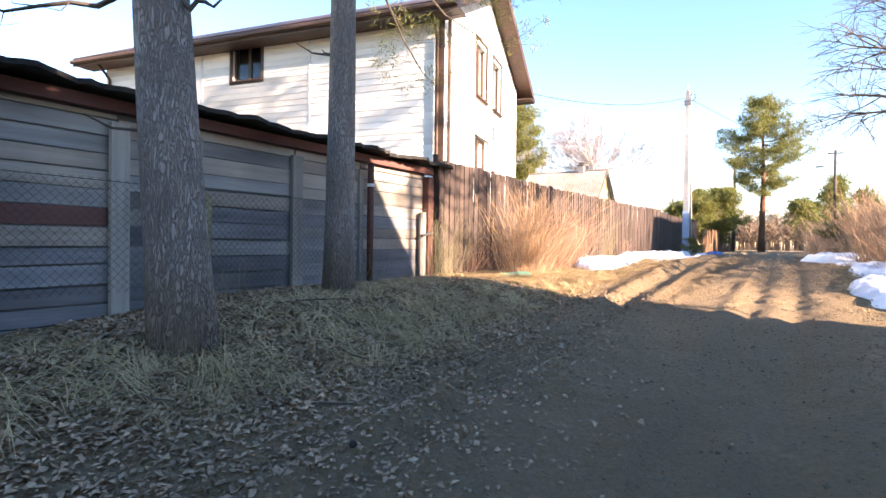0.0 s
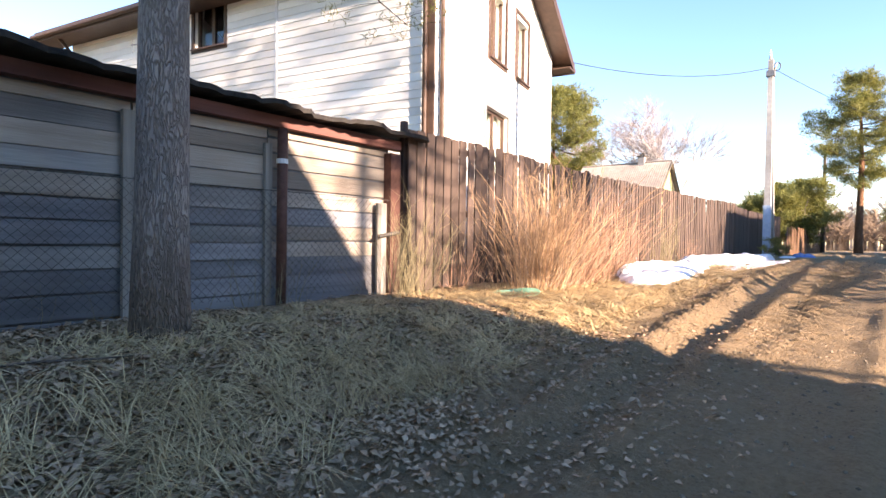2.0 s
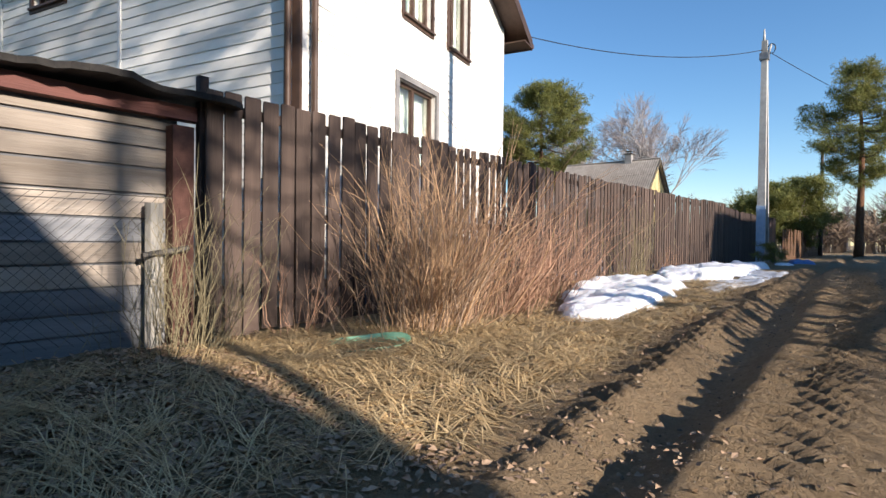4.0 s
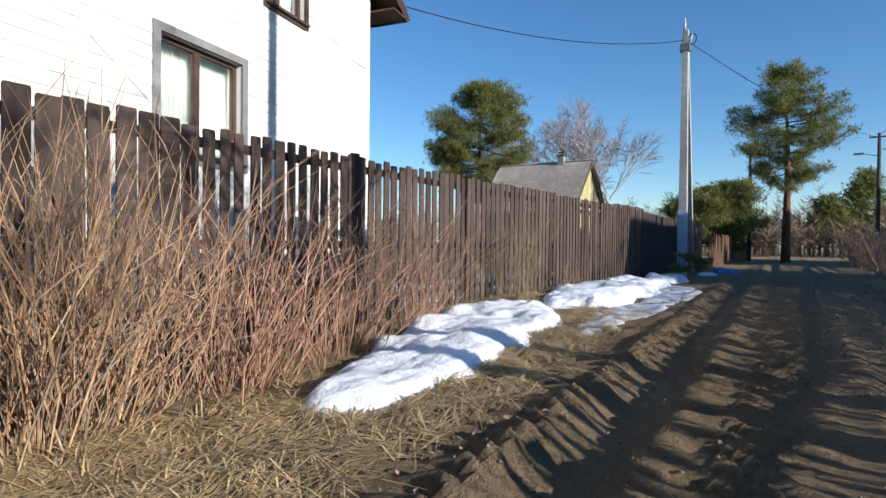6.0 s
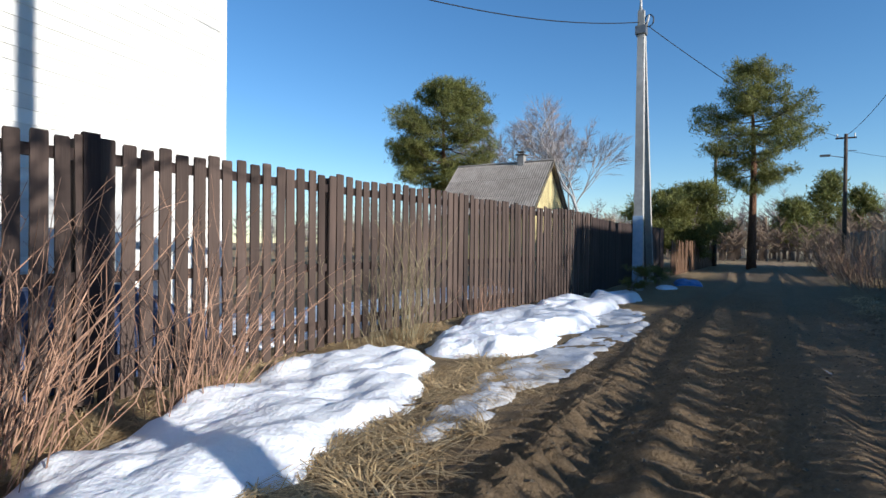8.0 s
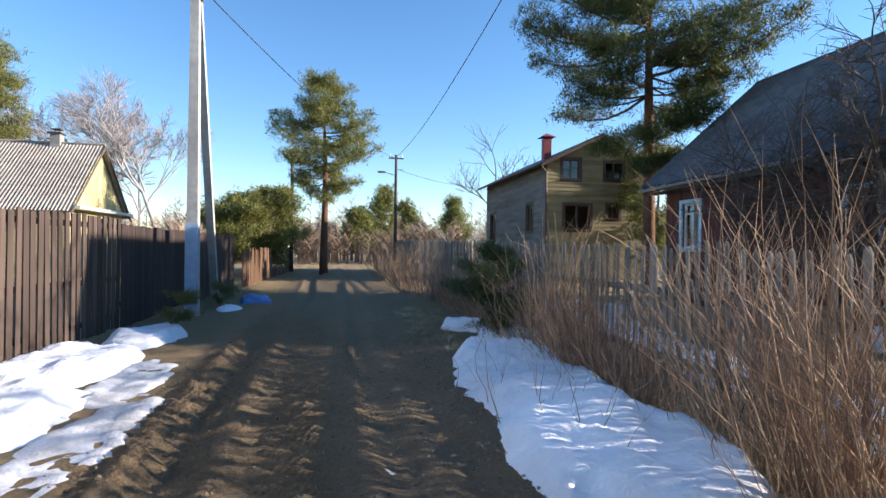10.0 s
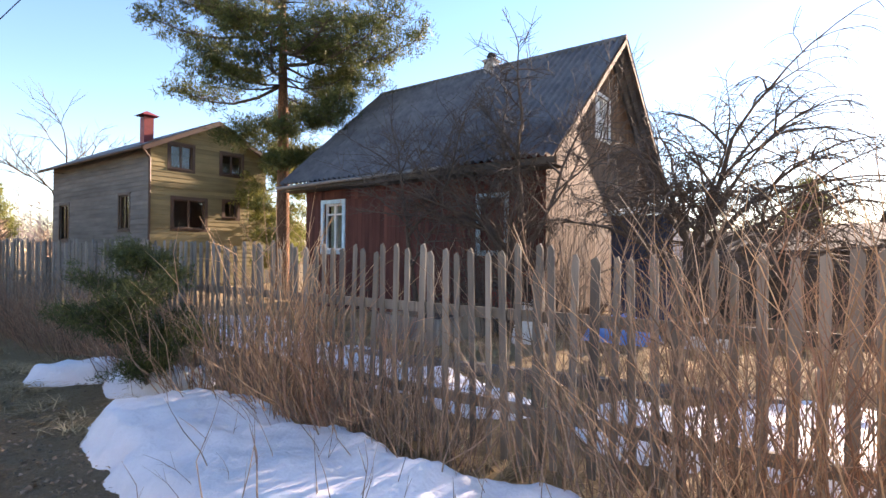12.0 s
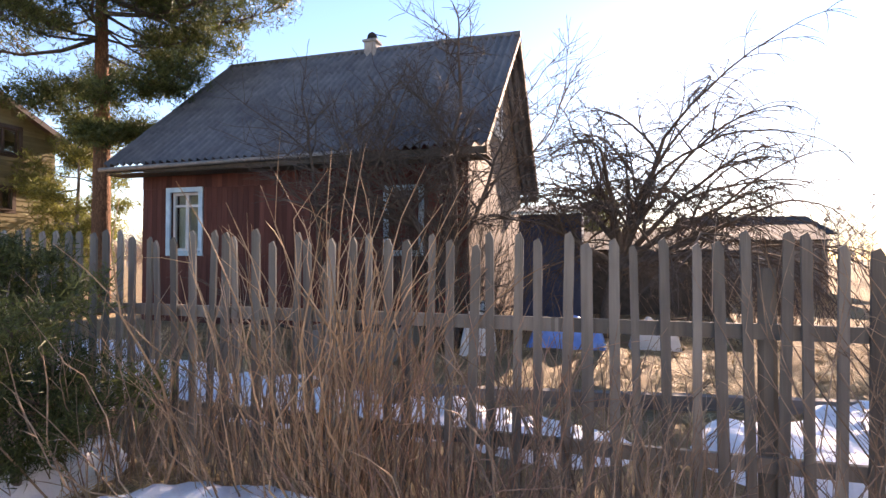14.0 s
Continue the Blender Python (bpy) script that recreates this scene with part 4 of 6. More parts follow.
# ---- the shed along the bank ----
def long_shed():
    h = thing("timber_shed", pose(0, 0, 0), "long weathered grey timber shed with a tar-felt roof", "shed")
    xw = -5.8
    posts = [-4.0, -1.0, 1.2, 2.8, 3.6, 5.15, 6.5, 8.3]
    base = [0.4, 0.45, 0.5, 0.66, 0.7, 0.8, 0.82, 0.82]
    core = Geo().box(xw - 0.1, xw - 0.04, -4.0, 8.35, 0.2, 2.85).box(xw - 3.2, xw - 0.1, 8.28, 8.35, 0.2, 2.9).box(xw - 3.2, xw - 3.14, -4, 8.28, 0.2, 3.1).box(xw - 3.2, xw - 0.1, -4.0, -3.94, 0.2, 2.9)
    wall = core.done("wall", SHED_BLUE, h)
    meshes = {}
    for material in (SHED_WOOD, SHED_TAN, SHED_RED, SHED_BLUE):
        g = Geo().box(0, 1, 0, 1, 0, 1)
        me = bpy.data.meshes.new("board")
        me.from_pydata(g.v, [], g.f)
        me.materials.append(material)
        meshes[material.name] = me
    rng = random.Random(5)
    for i in range(len(posts) - 1):
        a, b, z, row = posts[i], posts[i + 1], base[i], 0
        while z < 2.72:
            hgt = min(rng.uniform(0.165, 0.215), 2.78 - z)
            k = SHED_BLUE if z < 1.75 else SHED_WOOD
            if rng.random() < 0.4:
                k = SHED_WOOD if z < 1.75 else SHED_TAN
            if i in (1, 2) and 1.45 < z < 1.8:
                k = SHED_RED
            if i in (1, 2) and 1.3 < z < 1.45:
                k = SHED_TAN
            if i == 5 and z > 2.1:
                k = SHED_TAN
            if i == 6 and rng.random() < 0.7 and z > 1.2:
                k = SHED_TAN
            piece("board", meshes[k.name], wall, pose(xw - 0.04, a + 0.01, z, rng.uniform(-0.25, 0.25), rng.uniform(-1.5, 1.0), 0) @ Matrix.Diagonal((rng.uniform(0.022, 0.034), b - a - 0.02, hgt - rng.uniform(0.01, 0.028), 1)))
            z += hgt
    for i, y in enumerate(posts[1:]):
        if y in (6.5,):
            Geo().tube([(xw + 0.14, y + 0.08, 0.7), (xw + 0.14, y + 0.09, 2.75)], 0.055, 10).done("pipe_post", RUST_PIPE, h, "rusty red pipe post", True)
            Geo().box(xw - 0.02, xw + 0.04, y - 0.05, y + 0.03, 0.7, 2.6).done("post", POST_WOOD, h)
            Geo().tube([(xw + 0.14, y + 0.085, 2.38), (xw + 0.14, y + 0.085, 2.43)], 0.062, 10).done("band", WHITE_TRIM, h)
        elif y == 8.3:
            Geo().box(xw + 0.0, xw + 0.13, y - 0.06, y + 0.12, 0.7, 2.72).done("post", RUST_PIPE, h, "red-brown square corner post")
            b = Geo().tube([(xw + 0.1, y - 0.2, 0.7), (xw + 0.1, y - 0.2, 2.05)], 0.07, 8).done("stump_post", POST_WOOD, h, "short grey wooden post")
            Geo().tube([(xw + 0.18, y - 0.32, 1.62), (xw + 0.18, y + 0.05, 1.68)], 0.025, 6).done("hinge", WIRE, b)
        else:
            w = 0.09 if y != 3.6 else 0.11
            Geo().box(xw + 0.0, xw + 0.06, y - w, y + w, base[i + 1] - 0.15, 2.68).done("post", POST_WOOD, h, "pale weathered plank post")
            if y == 3.6:
                Geo().box(xw + 0.03, xw + 0.1, y + 0.12, y + 0.2, 0.7, 2.02).done("batten", WEED, h, "mossy batten")
    # fascia beam and a ragged tar-felt roof
    Geo().box(xw - 0.02, xw + 0.1, -4.2, 8.55, 2.78, 2.9).done("beam", SHED_RED, h)
    n, g = 140, Geo()
    for i in range(n + 1):
        y = -4.3 + 13.05 * i / n
        e = xw + 0.34 + 0.1 * (rng.random() - 0.5) + 0.06 * math.sin(i * 0.5)
        z = 2.96 + 0.025 * (rng.random() - 0.5) + 0.015 * math.sin(i * 0.3)
        g.v += [(e, y, z - 0.03), (e, y, z + 0.02), (xw - 0.8, y, z + 0.1), (xw - 3.6, y, z + 0.32), (xw - 3.6, y, z + 0.28)]
    for i in range(n):
        k = 5 * i
        g.f += [(k, k + 5, k + 6, k + 1), (k + 1, k + 6, k + 7, k + 2), (k + 2, k + 7, k + 8, k + 3), (k + 4, k + 9, k + 5, k)]
    g.f += [(0, 1, 2, 3, 4), tuple(5 * n + q for q in (4, 3, 2, 1, 0))]
    g.done("roof", TAR, h, "ragged black tar-felt roof edge")
    # chain-link netting before the boards
    g = Geo()
    z0, z1, step = 0.95, 2.1, 0.085
    y = -2.2
    while y < 8.2:
        for s in (1, -1):
            ya, yb = (y, y + (z1 - z0)) if s == 1 else (y + (z1 - z0), y)
            za, zb = z0, z1
            if max(ya, yb) < 8.25:
                g.tube([(xw + 0.11, ya, za), (xw + 0.11 + 0.02 * math.sin(y * 3), (ya + yb) / 2, (za + zb) / 2 + 0.015), (xw + 0.11, yb, zb)], 0.0019, 3, False)
        y += step
    g.tube([(xw + 0.11, -2.2, z1), (xw + 0.12, 3, z1 - 0.03), (xw + 0.11, 8.25, z1)], 0.004, 4)
    net = g.done("wire_netting", WIRE)
    tagged(net, "rusty chain-link netting stretched along the shed wall", "netting", kind="stuff")


long_shed()


# ---- poles and cables ----
def pole():
    h = thing("utility_pole", pose(-4.1, 27.4, 1.0), "tapered concrete utility pole with a leaning strut", "pole")
    g = Geo()
    g.v = [(s * w / 2, t * d / 2, z) for z, w, d in ((-0.2, 0.26, 0.24), (7.75, 0.17, 0.17)) for s, t in ((-1, -1), (1, -1), (1, 1), (-1, 1))]
    g.f = [(3, 2, 1, 0), (4, 5, 6, 7)] + [(i, (i + 1) % 4, 4 + (i + 1) % 4, 4 + i) for i in range(4)]
    g.done("shaft", CONCRETE, h)
    s = Geo()
    s.v = [(-0.38 - 0.1 + q * 0.2, 4.0 + r * 0.2, -0.2) for r, q in ((0, 0), (0, 1), (1, 1), (1, 0))] + [(-0.02 - 0.08 + q * 0.17, 0.14 + r * 0.17, 7.3) for r, q in ((0, 0), (0, 1), (1, 1), (1, 0))]
    s.f = [(3, 2, 1, 0), (4, 5, 6, 7)] + [(i, (i + 1) % 4, 4 + (i + 1) % 4, 4 + i) for i in range(4)]
    s.done("strut", CONCRETE, h)
    Geo().box(-0.135, 0.135, -0.14, -0.128, 0.2, 2.1).done("painted_plate", PLATE_BLUE, h, "pale blue painted band")
    b = Geo().box(-0.14, 0.14, -0.14, 0.14, 7.1, 7.32).done("clamp", STEEL, h, "dark steel clamp")
    Geo().tube([(-0.02, 0, 7.7), (-0.02, 0, 8.15)], [0.05, 0.025], 8).tube([(0.12, 0, 7.3), (0.2, 0, 7.6)], [0.035, 0.03], 7).done("insulator", CERAMIC, h, "", True)
    k = Geo()
    for i in range(16):
        a = 2 * math.pi * i / 16
        c = 2 * math.pi * (i + 1) / 16
        k.tube([(0.2 + 0.12 * math.cos(a), 0, 7.45 + 0.16 * math.sin(a)), (0.2 + 0.12 * math.cos(c), 0, 7.45 + 0.16 * math.sin(c))], 0.018, 4, False)
    k.done("cable_coil", CABLE, h)


pole()


def wooden_pole(x, y, h, label, lamp=True):
    p = thing("wooden_pole", pose(x, y, gz(x, y)), label, "pole")
    Geo().tube([(0, 0, -0.2), (0, 0, h)], [0.13, 0.09], 9).done("shaft", BRANCH, p, "", True)
    if lamp:
        Geo().box(-0.5, 0.5, -0.05, 0.05, h - 0.28, h - 0.2).done("cross_arm", BRANCH, p)
        for s in (-0.42, 0.0, 0.42):
            Geo().tube([(s, 0, h - 0.2), (s, 0, h + 0.02)], 0.035, 6).done("insulator", CERAMIC, p)
        Geo().tube([(0, 0, h - 1.4), (-0.9, -0.1, h - 1.2)], 0.025, 5).box(-1.25, -0.75, -0.2, 0.05, h - 1.27, h - 1.16).done("lamp_arm", STEEL, p)
        Geo().tube([(0, 0, h - 1.0), (0.5, 0, h - 1.0)], 0.02, 5).done("bracket", STEEL, p)


wooden_pole(2.9, 51, 7.9, "tall grey wooden pole with a cross-arm and lamp")
wooden_pole(-3.8, 49.5, 7.2, "slim weathered wooden pole beside the pine", False)


wooden_pole(2.3, 13.0, 8.0, "tall grey wooden pole rising from the thicket", False)


def cable(a, b, sag, r=0.012):
    a, b = Vector(a), Vector(b)
    pts = [tuple(a.lerp(b, i / 16) - Vector((0, 0, 4 * sag * (i / 16) * (1 - i / 16)))) for i in range(17)]
    tagged(Geo().tube(pts, r, 5).done("cable", CABLE), "black overhead cable strung between poles", "cable")


cable((-8.35, 17.3, 7.0), (-4.1, 27.4, 8.45), 0.45)
cable((-4.0, 27.5, 8.4), (2.9, 51, 8.7), 0.5)
cable((2.3, 13.0, 8.95), (2.9, 51, 8.85), 1.0)
cable((2.0, -18.0, 8.9), (2.3, 13.0, 8.95), 0.8)
cable((2.9, 51, 8.0), (11, 49, 6.6), 0.4, 0.01)


# ---- fences ----
def board_mesh(name, w, t, h, material, top="flat"):
    g = Geo()
    if top == "flat":
        pts = [(-w / 2, 0, 0), (w / 2, 0, 0), (w / 2, 0, h - 0.008), (w / 2 - 0.008, 0, h), (-w / 2 + 0.008, 0, h), (-w / 2, 0, h - 0.008)]
    else:
        pts = [(-w / 2, 0, 0), (w / 2, 0, 0), (w / 2, 0, h - 0.03), (w * 0.1, 0, h), (-w / 2, 0, h - 0.012)]
    g.poly([(q[1], -q[0], q[2]) for q in pts], (t, 0, 0))
    me = bpy.data.meshes.new(name)
    me.from_pydata(g.v, [], g.f)
    me.materials.append(material)
    return me


def at_line(line, s):
    """The place and heading at s metres along a line of corners."""
    for a, b in zip(line, line[1:]):
        d = math.dist(a, b)
        if s <= d:
            return a[0] + (b[0] - a[0]) * s / d, a[1] + (b[1] - a[1]) * s / d, math.degrees(math.atan2(b[1] - a[1], b[0] - a[0])) - 90
        s -= d
    return line[-1][0], line[-1][1], math.degrees(math.atan2(line[-1][1] - line[-2][1], line[-1][0] - line[-2][0])) - 90


def rails(parent, line, heights, thick, deep, material, back, drop=None):
    for (a, b) in zip(line, line[1:]):
        d = math.dist(a, b)
        ang = math.degrees(math.atan2(b[1] - a[1], b[0] - a[0])) - 90
        for z0, z1 in heights:
            g = Geo()
            g.v = [(x, y, z + e) for y, z in ((-0.02, z0), (d + 0.02, z1)) for x, e in ((back, -thick / 2), (back + deep, -thick / 2), (back + deep, thick / 2), (back, thick / 2))]
            g.f = [(0, 1, 2, 3), (7, 6, 5, 4)] + [(i, 4 + i, 4 + (i + 1) % 4, (i + 1) % 4) for i in range(4)]
            ob = g.done("rail", material, parent)
            ob.matrix_basis = pose(a[0], a[1], 0, 0, 0, ang)


def plank_fence():
    line = [(-5.6, 8.5), (-5.56, 17.0), (-4.85, 25.3)]
    f = thing("plank_fence", pose(0, 0, 0), "tall brown-stained vertical plank fence along the track", "fence")
    rng = random.Random(8)
    wide = [board_mesh("plank", w, 0.022, 1, FENCE_BROWN) for w in (0.155, 0.162, 0.168)]
    slim = [board_mesh("plank", w, 0.022, 1, FENCE_BROWN) for w in (0.1, 0.105, 0.115)]
    total = sum(math.dist(a, b) for a, b in zip(line, line[1:]))
    s = 0.05
    while s < total:
        x, y, a = at_line(line, s)
        zt = 3.07 + 0.015 * math.sin(y * 0.8) + rng.uniform(-0.025, 0.025)
        zb = gz(x + 0.1, y) + rng.uniform(0.02, 0.07)
        me = rng.choice(wide if y < 12.0 else slim)
        piece("plank", me, f, pose(x + rng.uniform(-0.006, 0.006), y, zb, rng.uniform(-0.5, 0.5), rng.uniform(-0.4, 0.4), a + rng.uniform(-2, 2)) @ Matrix.Diagonal((1, 1, zt - zb, 1)))
        s += rng.uniform(0.178, 0.198) if y < 12.0 else rng.uniform(0.15, 0.163)
    rails(f, line, ((2.92, 2.92), (1.98, 1.98), (1.3, 1.3)), 0.09, 0.04, FENCE_DARK, -0.05)
    for s in np.arange(0.0, total, 2.75):
        x, y, a = at_line(line, float(s))
        p = Geo().box(-0.13, -0.055, -0.04, 0.04, 0.6, 3.05 if s > 0.1 else 3.18).done("post", FENCE_DARK, f)
        p.matrix_basis = pose(x, y, 0, 0, 0, a)
    p = Geo().box(-0.03, 0.02, -0.06, 0.06, 1.1, 3.1).done("plank", FENCE_DARK, f, "single near-black plank")
    p.matrix_basis = pose(-5.56, 14.05, 0)


plank_fence()


def solid_fence():
    line = [(-4.85, 25.5), (-5.0, 29), (-4.6, 35.0)]
    f = thing("board_fence", pose(0, 0, 0), "close-boarded fence, its boards coloured dark for shade", "fence")
    # shade on this fence is put into its board colour
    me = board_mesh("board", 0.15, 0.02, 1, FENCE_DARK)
    rng = random.Random(3)
    total = sum(math.dist(a, b) for a, b in zip(line, line[1:]))
    for s in np.arange(0, total, 0.149):
        x, y, a = at_line(line, float(s))
        zb = gz(x, y) - 0.02
        piece("board", me, f, pose(x + rng.uniform(-0.004, 0.004), y, zb, 0, 0, a) @ Matrix.Diagonal((1, 1, 2.98 + rng.uniform(-0.02, 0.02) - zb, 1)))
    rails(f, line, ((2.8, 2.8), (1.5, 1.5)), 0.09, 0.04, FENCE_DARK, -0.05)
    line = [(-4.4, 35.4), (-3.9, 52.0)]
    f = thing("old_fence", pose(0, 0, 0), "low weathered plank fence under the young pines", "fence")
    me = board_mesh("board", 0.14, 0.02, 1, GABLE_BROWN)
    for s in np.arange(0, 16.5, 0.19):
        x, y, a = at_line(line, float(s))
        zb = gz(x, y) - 0.02
        piece("board", me, f, pose(x, y, zb, rng.uniform(-2, 2), rng.uniform(-2, 2), a) @ Matrix.Diagonal((1, 1, 1.45 + rng.uniform(-0.1, 0.1), 1)))
    rails(f, line, ((2.1, 2.1),), 0.08, 0.04, FENCE_DARK, -0.05)


solid_fence()


def picket_fence():
    # the stretch before y = 15 is unseen, added to shade the track
    line = [(2.48, 10.8), (2.42, 20.0), (2.6, 34.0), (2.9, 50.0)]
    f = thing("picket_fence", pose(0, 0, 0), "weathered grey wooden picket fence in front of the garden", "fence")
    rng = random.Random(11)
    kinds = [board_mesh("picket", w, 0.018, 1, PICKET_GREY, "worn") for w in (0.044, 0.05, 0.056, 0.064)]
    total = sum(math.dist(a, b) for a, b in zip(line, line[1:]))
    s, n = 0.0, 0
    while s < total and n < 298:
        x, y, a = at_line(line, s)
        zb = gz(x, y) + rng.uniform(-0.02, 0.08)
        zt = 2.66 + 0.016 * (y - 19) + rng.uniform(-0.05, 0.05)
        piece("picket", rng.choice(kinds), f, pose(x, y, zb, rng.uniform(-1.6, 1.6), rng.uniform(-1, 1), a + rng.uniform(-4, 4)) @ Matrix.Diagonal((1, 1, zt - zb, 1)))
        s += rng.uniform(0.122, 0.15)
        n += 1
    rails(f, line, ((2.17, 2.17), (1.48, 1.48)), 0.08, 0.035, PICKET_GREY, 0.03)
    for s in np.arange(0.3, total, 2.6):
        x, y, a = at_line(line, float(s))
        Geo().tube([(x + 0.1, y, 0.8), (x + 0.11, y, 2.5)], [0.055, 0.045], 7).done("post", PICKET_GREY, f)


picket_fence()


# ---- loose things ----
def dish():
    g = Geo()
    n = 22
    rings = ((0.0, 0.0), (0.3, 0.005), (0.42, 0.05), (0.5, 0.13), (0.515, 0.13), (0.43, 0.04), (0.3, -0.01))
    for r, z in rings[1:]:
        for i in range(n):
            a = 2 * math.pi * i / n
            g.v.append((r * 1.15 * math.cos(a), r * 0.62 * math.sin(a), z + 0.02 * math.sin(3 * a)))
    m = len(rings) - 1
    for k in range(m - 1):
        for i in range(n):
            j = (i + 1) % n
            g.f.append((k * n + i, k * n + j, k * n + n + j, k * n + n + i))
    g.f.append(tuple(range(n))[::-1])
    g.f.append(tuple((m - 1) * n + i for i in range(n)))
    ob = g.done("plastic_basin", GREEN_PLASTIC, None, "", True)
    ob.matrix_world = pose(-4.4, 9.3, gz(-4.4, 9.3) - 0.03, 9, -4, 58) @ Matrix.Diagonal((0.62, 0.62, 0.5, 1))
    tagged(ob, "half-buried green plastic basin lying in dry grass", "basin")


dish()


def tarp(x, y, w, d, h, material, name, label, category, turn=0, seed=0):
    """A crumpled sheet thrown over something low."""
    n = 18
    g = Geo()
    for j in range(n + 1):
        for i in range(n + 1):
            u, v = i / n * 2 - 1, j / n * 2 - 1
            k = max(0.0, 1 - abs(u) ** 4) * max(0.0, 1 - abs(v) ** 4)
            g.v.append((u * w / 2, v * d / 2, h * k ** 0.7 * (0.85 + 0.3 * noise.noise((u * 2 + seed, v * 2, 0))) + 0.05 * noise.noise((u * 5, v * 5 + seed, 1)) * k))
    g.f = [(j * (n + 1) + i, j * (n + 1) + i + 1, (j + 1) * (n + 1) + i + 1, (j + 1) * (n + 1) + i) for j in range(n) for i in range(n)]
    ob = g.done(name, material)
    ob.matrix_world = pose(x, y, gz(x, y) - 0.02, 0, 0, turn)
    return tagged(ob, label, category)


tarp(-3.2, 30.6, 0.8, 1.7, 0.18, BLUE_TARP, "plastic_sheet", "crumpled blue plastic sheet at the edge of the track", "sheet", 10, 1)
tarp(-6.9, 13.6, 1.3, 5.0, 1.0, NAVY, "tarpaulin", "long pile under a navy cover behind the fence", "cover", 0, 2)
tarp(7.6, 21.6, 0.6, 0.5, 0.8, WHITE_SHEET, "tarpaulin", "small heap under a pale cloth in the garden", "cover", 0, 3)
tarp(8.6, 20.3, 0.7, 1.3, 0.5, BLUE_TARP, "tarpaulin", "garden heap covered with a blue plastic sheet", "cover", 0, 4)
tarp(8.8, 18.9, 0.6, 0.8, 0.5, WHITE_SHEET, "tarpaulin", "garden heap covered with a pale plastic sheet", "cover", 0, 5)
bed = thing("garden_bed", pose(6.2, 22.6, 1.0), "low garden bed framed in grey boards", "garden bed")
for q in ((0, 3.0, 0, 0.05), (0, 3.0, 1.4, 1.45), (0, 0.05, 0.05, 1.4), (2.95, 3.0, 0.05, 1.4)):
    Geo().box(*q, -0.05, 0.5).done("board", PICKET_GREY, bed)
Geo().box(0.05, 2.95, 0.05, 1.4, -0.05, 0.38).done("soil", SOIL, bed)
stand = Geo().box(0, 0.06, 0, 0.06, 0, 1.3).box(0, 0.06, 0.9, 0.96, 0, 1.3).box(0, 0.05, 0, 0.96, 1.2, 1.3).box(0.0, 0.05, 0.06, 0.9, 0.4, 0.9).done("garden_stand", RED_CLOTH)
stand.matrix_world = pose(8.2, 21.9, 1.0)
tagged(stand, "faded red wooden garden stand by the house", "stand")
beam = Geo().box(-0.06, 0.06, -5, 5, 0, 0.16).done("timber_edging", GREY_WOOD)
beam.matrix_world = pose(5.2, 18.0, gz(5.2, 18.0) - 0.02, 0, 0, 8)
tagged(beam, "long grey timber edging lying in the garden", "timber")


# ---- trees and shrubs ----
def needle_mass(name, centres, dirs, count, length, width, material, parent, seed):
    """Needle tufts as thin blades round each centre."""
    rng = np.random.default_rng(seed)
    c = np.repeat(np.asarray(centres), count, 0)
    d = np.repeat(np.asarray(dirs), count, 0)
    v = rng.normal(size=c.shape) + d * 0.7
    v /= np.linalg.norm(v, axis=1, keepdims=True)
    w = np.cross(v, rng.normal(size=c.shape))
    w /= np.linalg.norm(w, axis=1, keepdims=True) + 1e-6
    ln = length * rng.uniform(0.6, 1.25, (len(c), 1))
    c = c + rng.normal(size=c.shape) * length * 0.35
    a, b, t = c - w * width, c + w * width, c + v * ln
    verts = np.stack([a, b, t], 1).reshape(-1, 3)
    return arrays(name, verts, np.arange(len(verts)).reshape(-1, 3), material, parent)


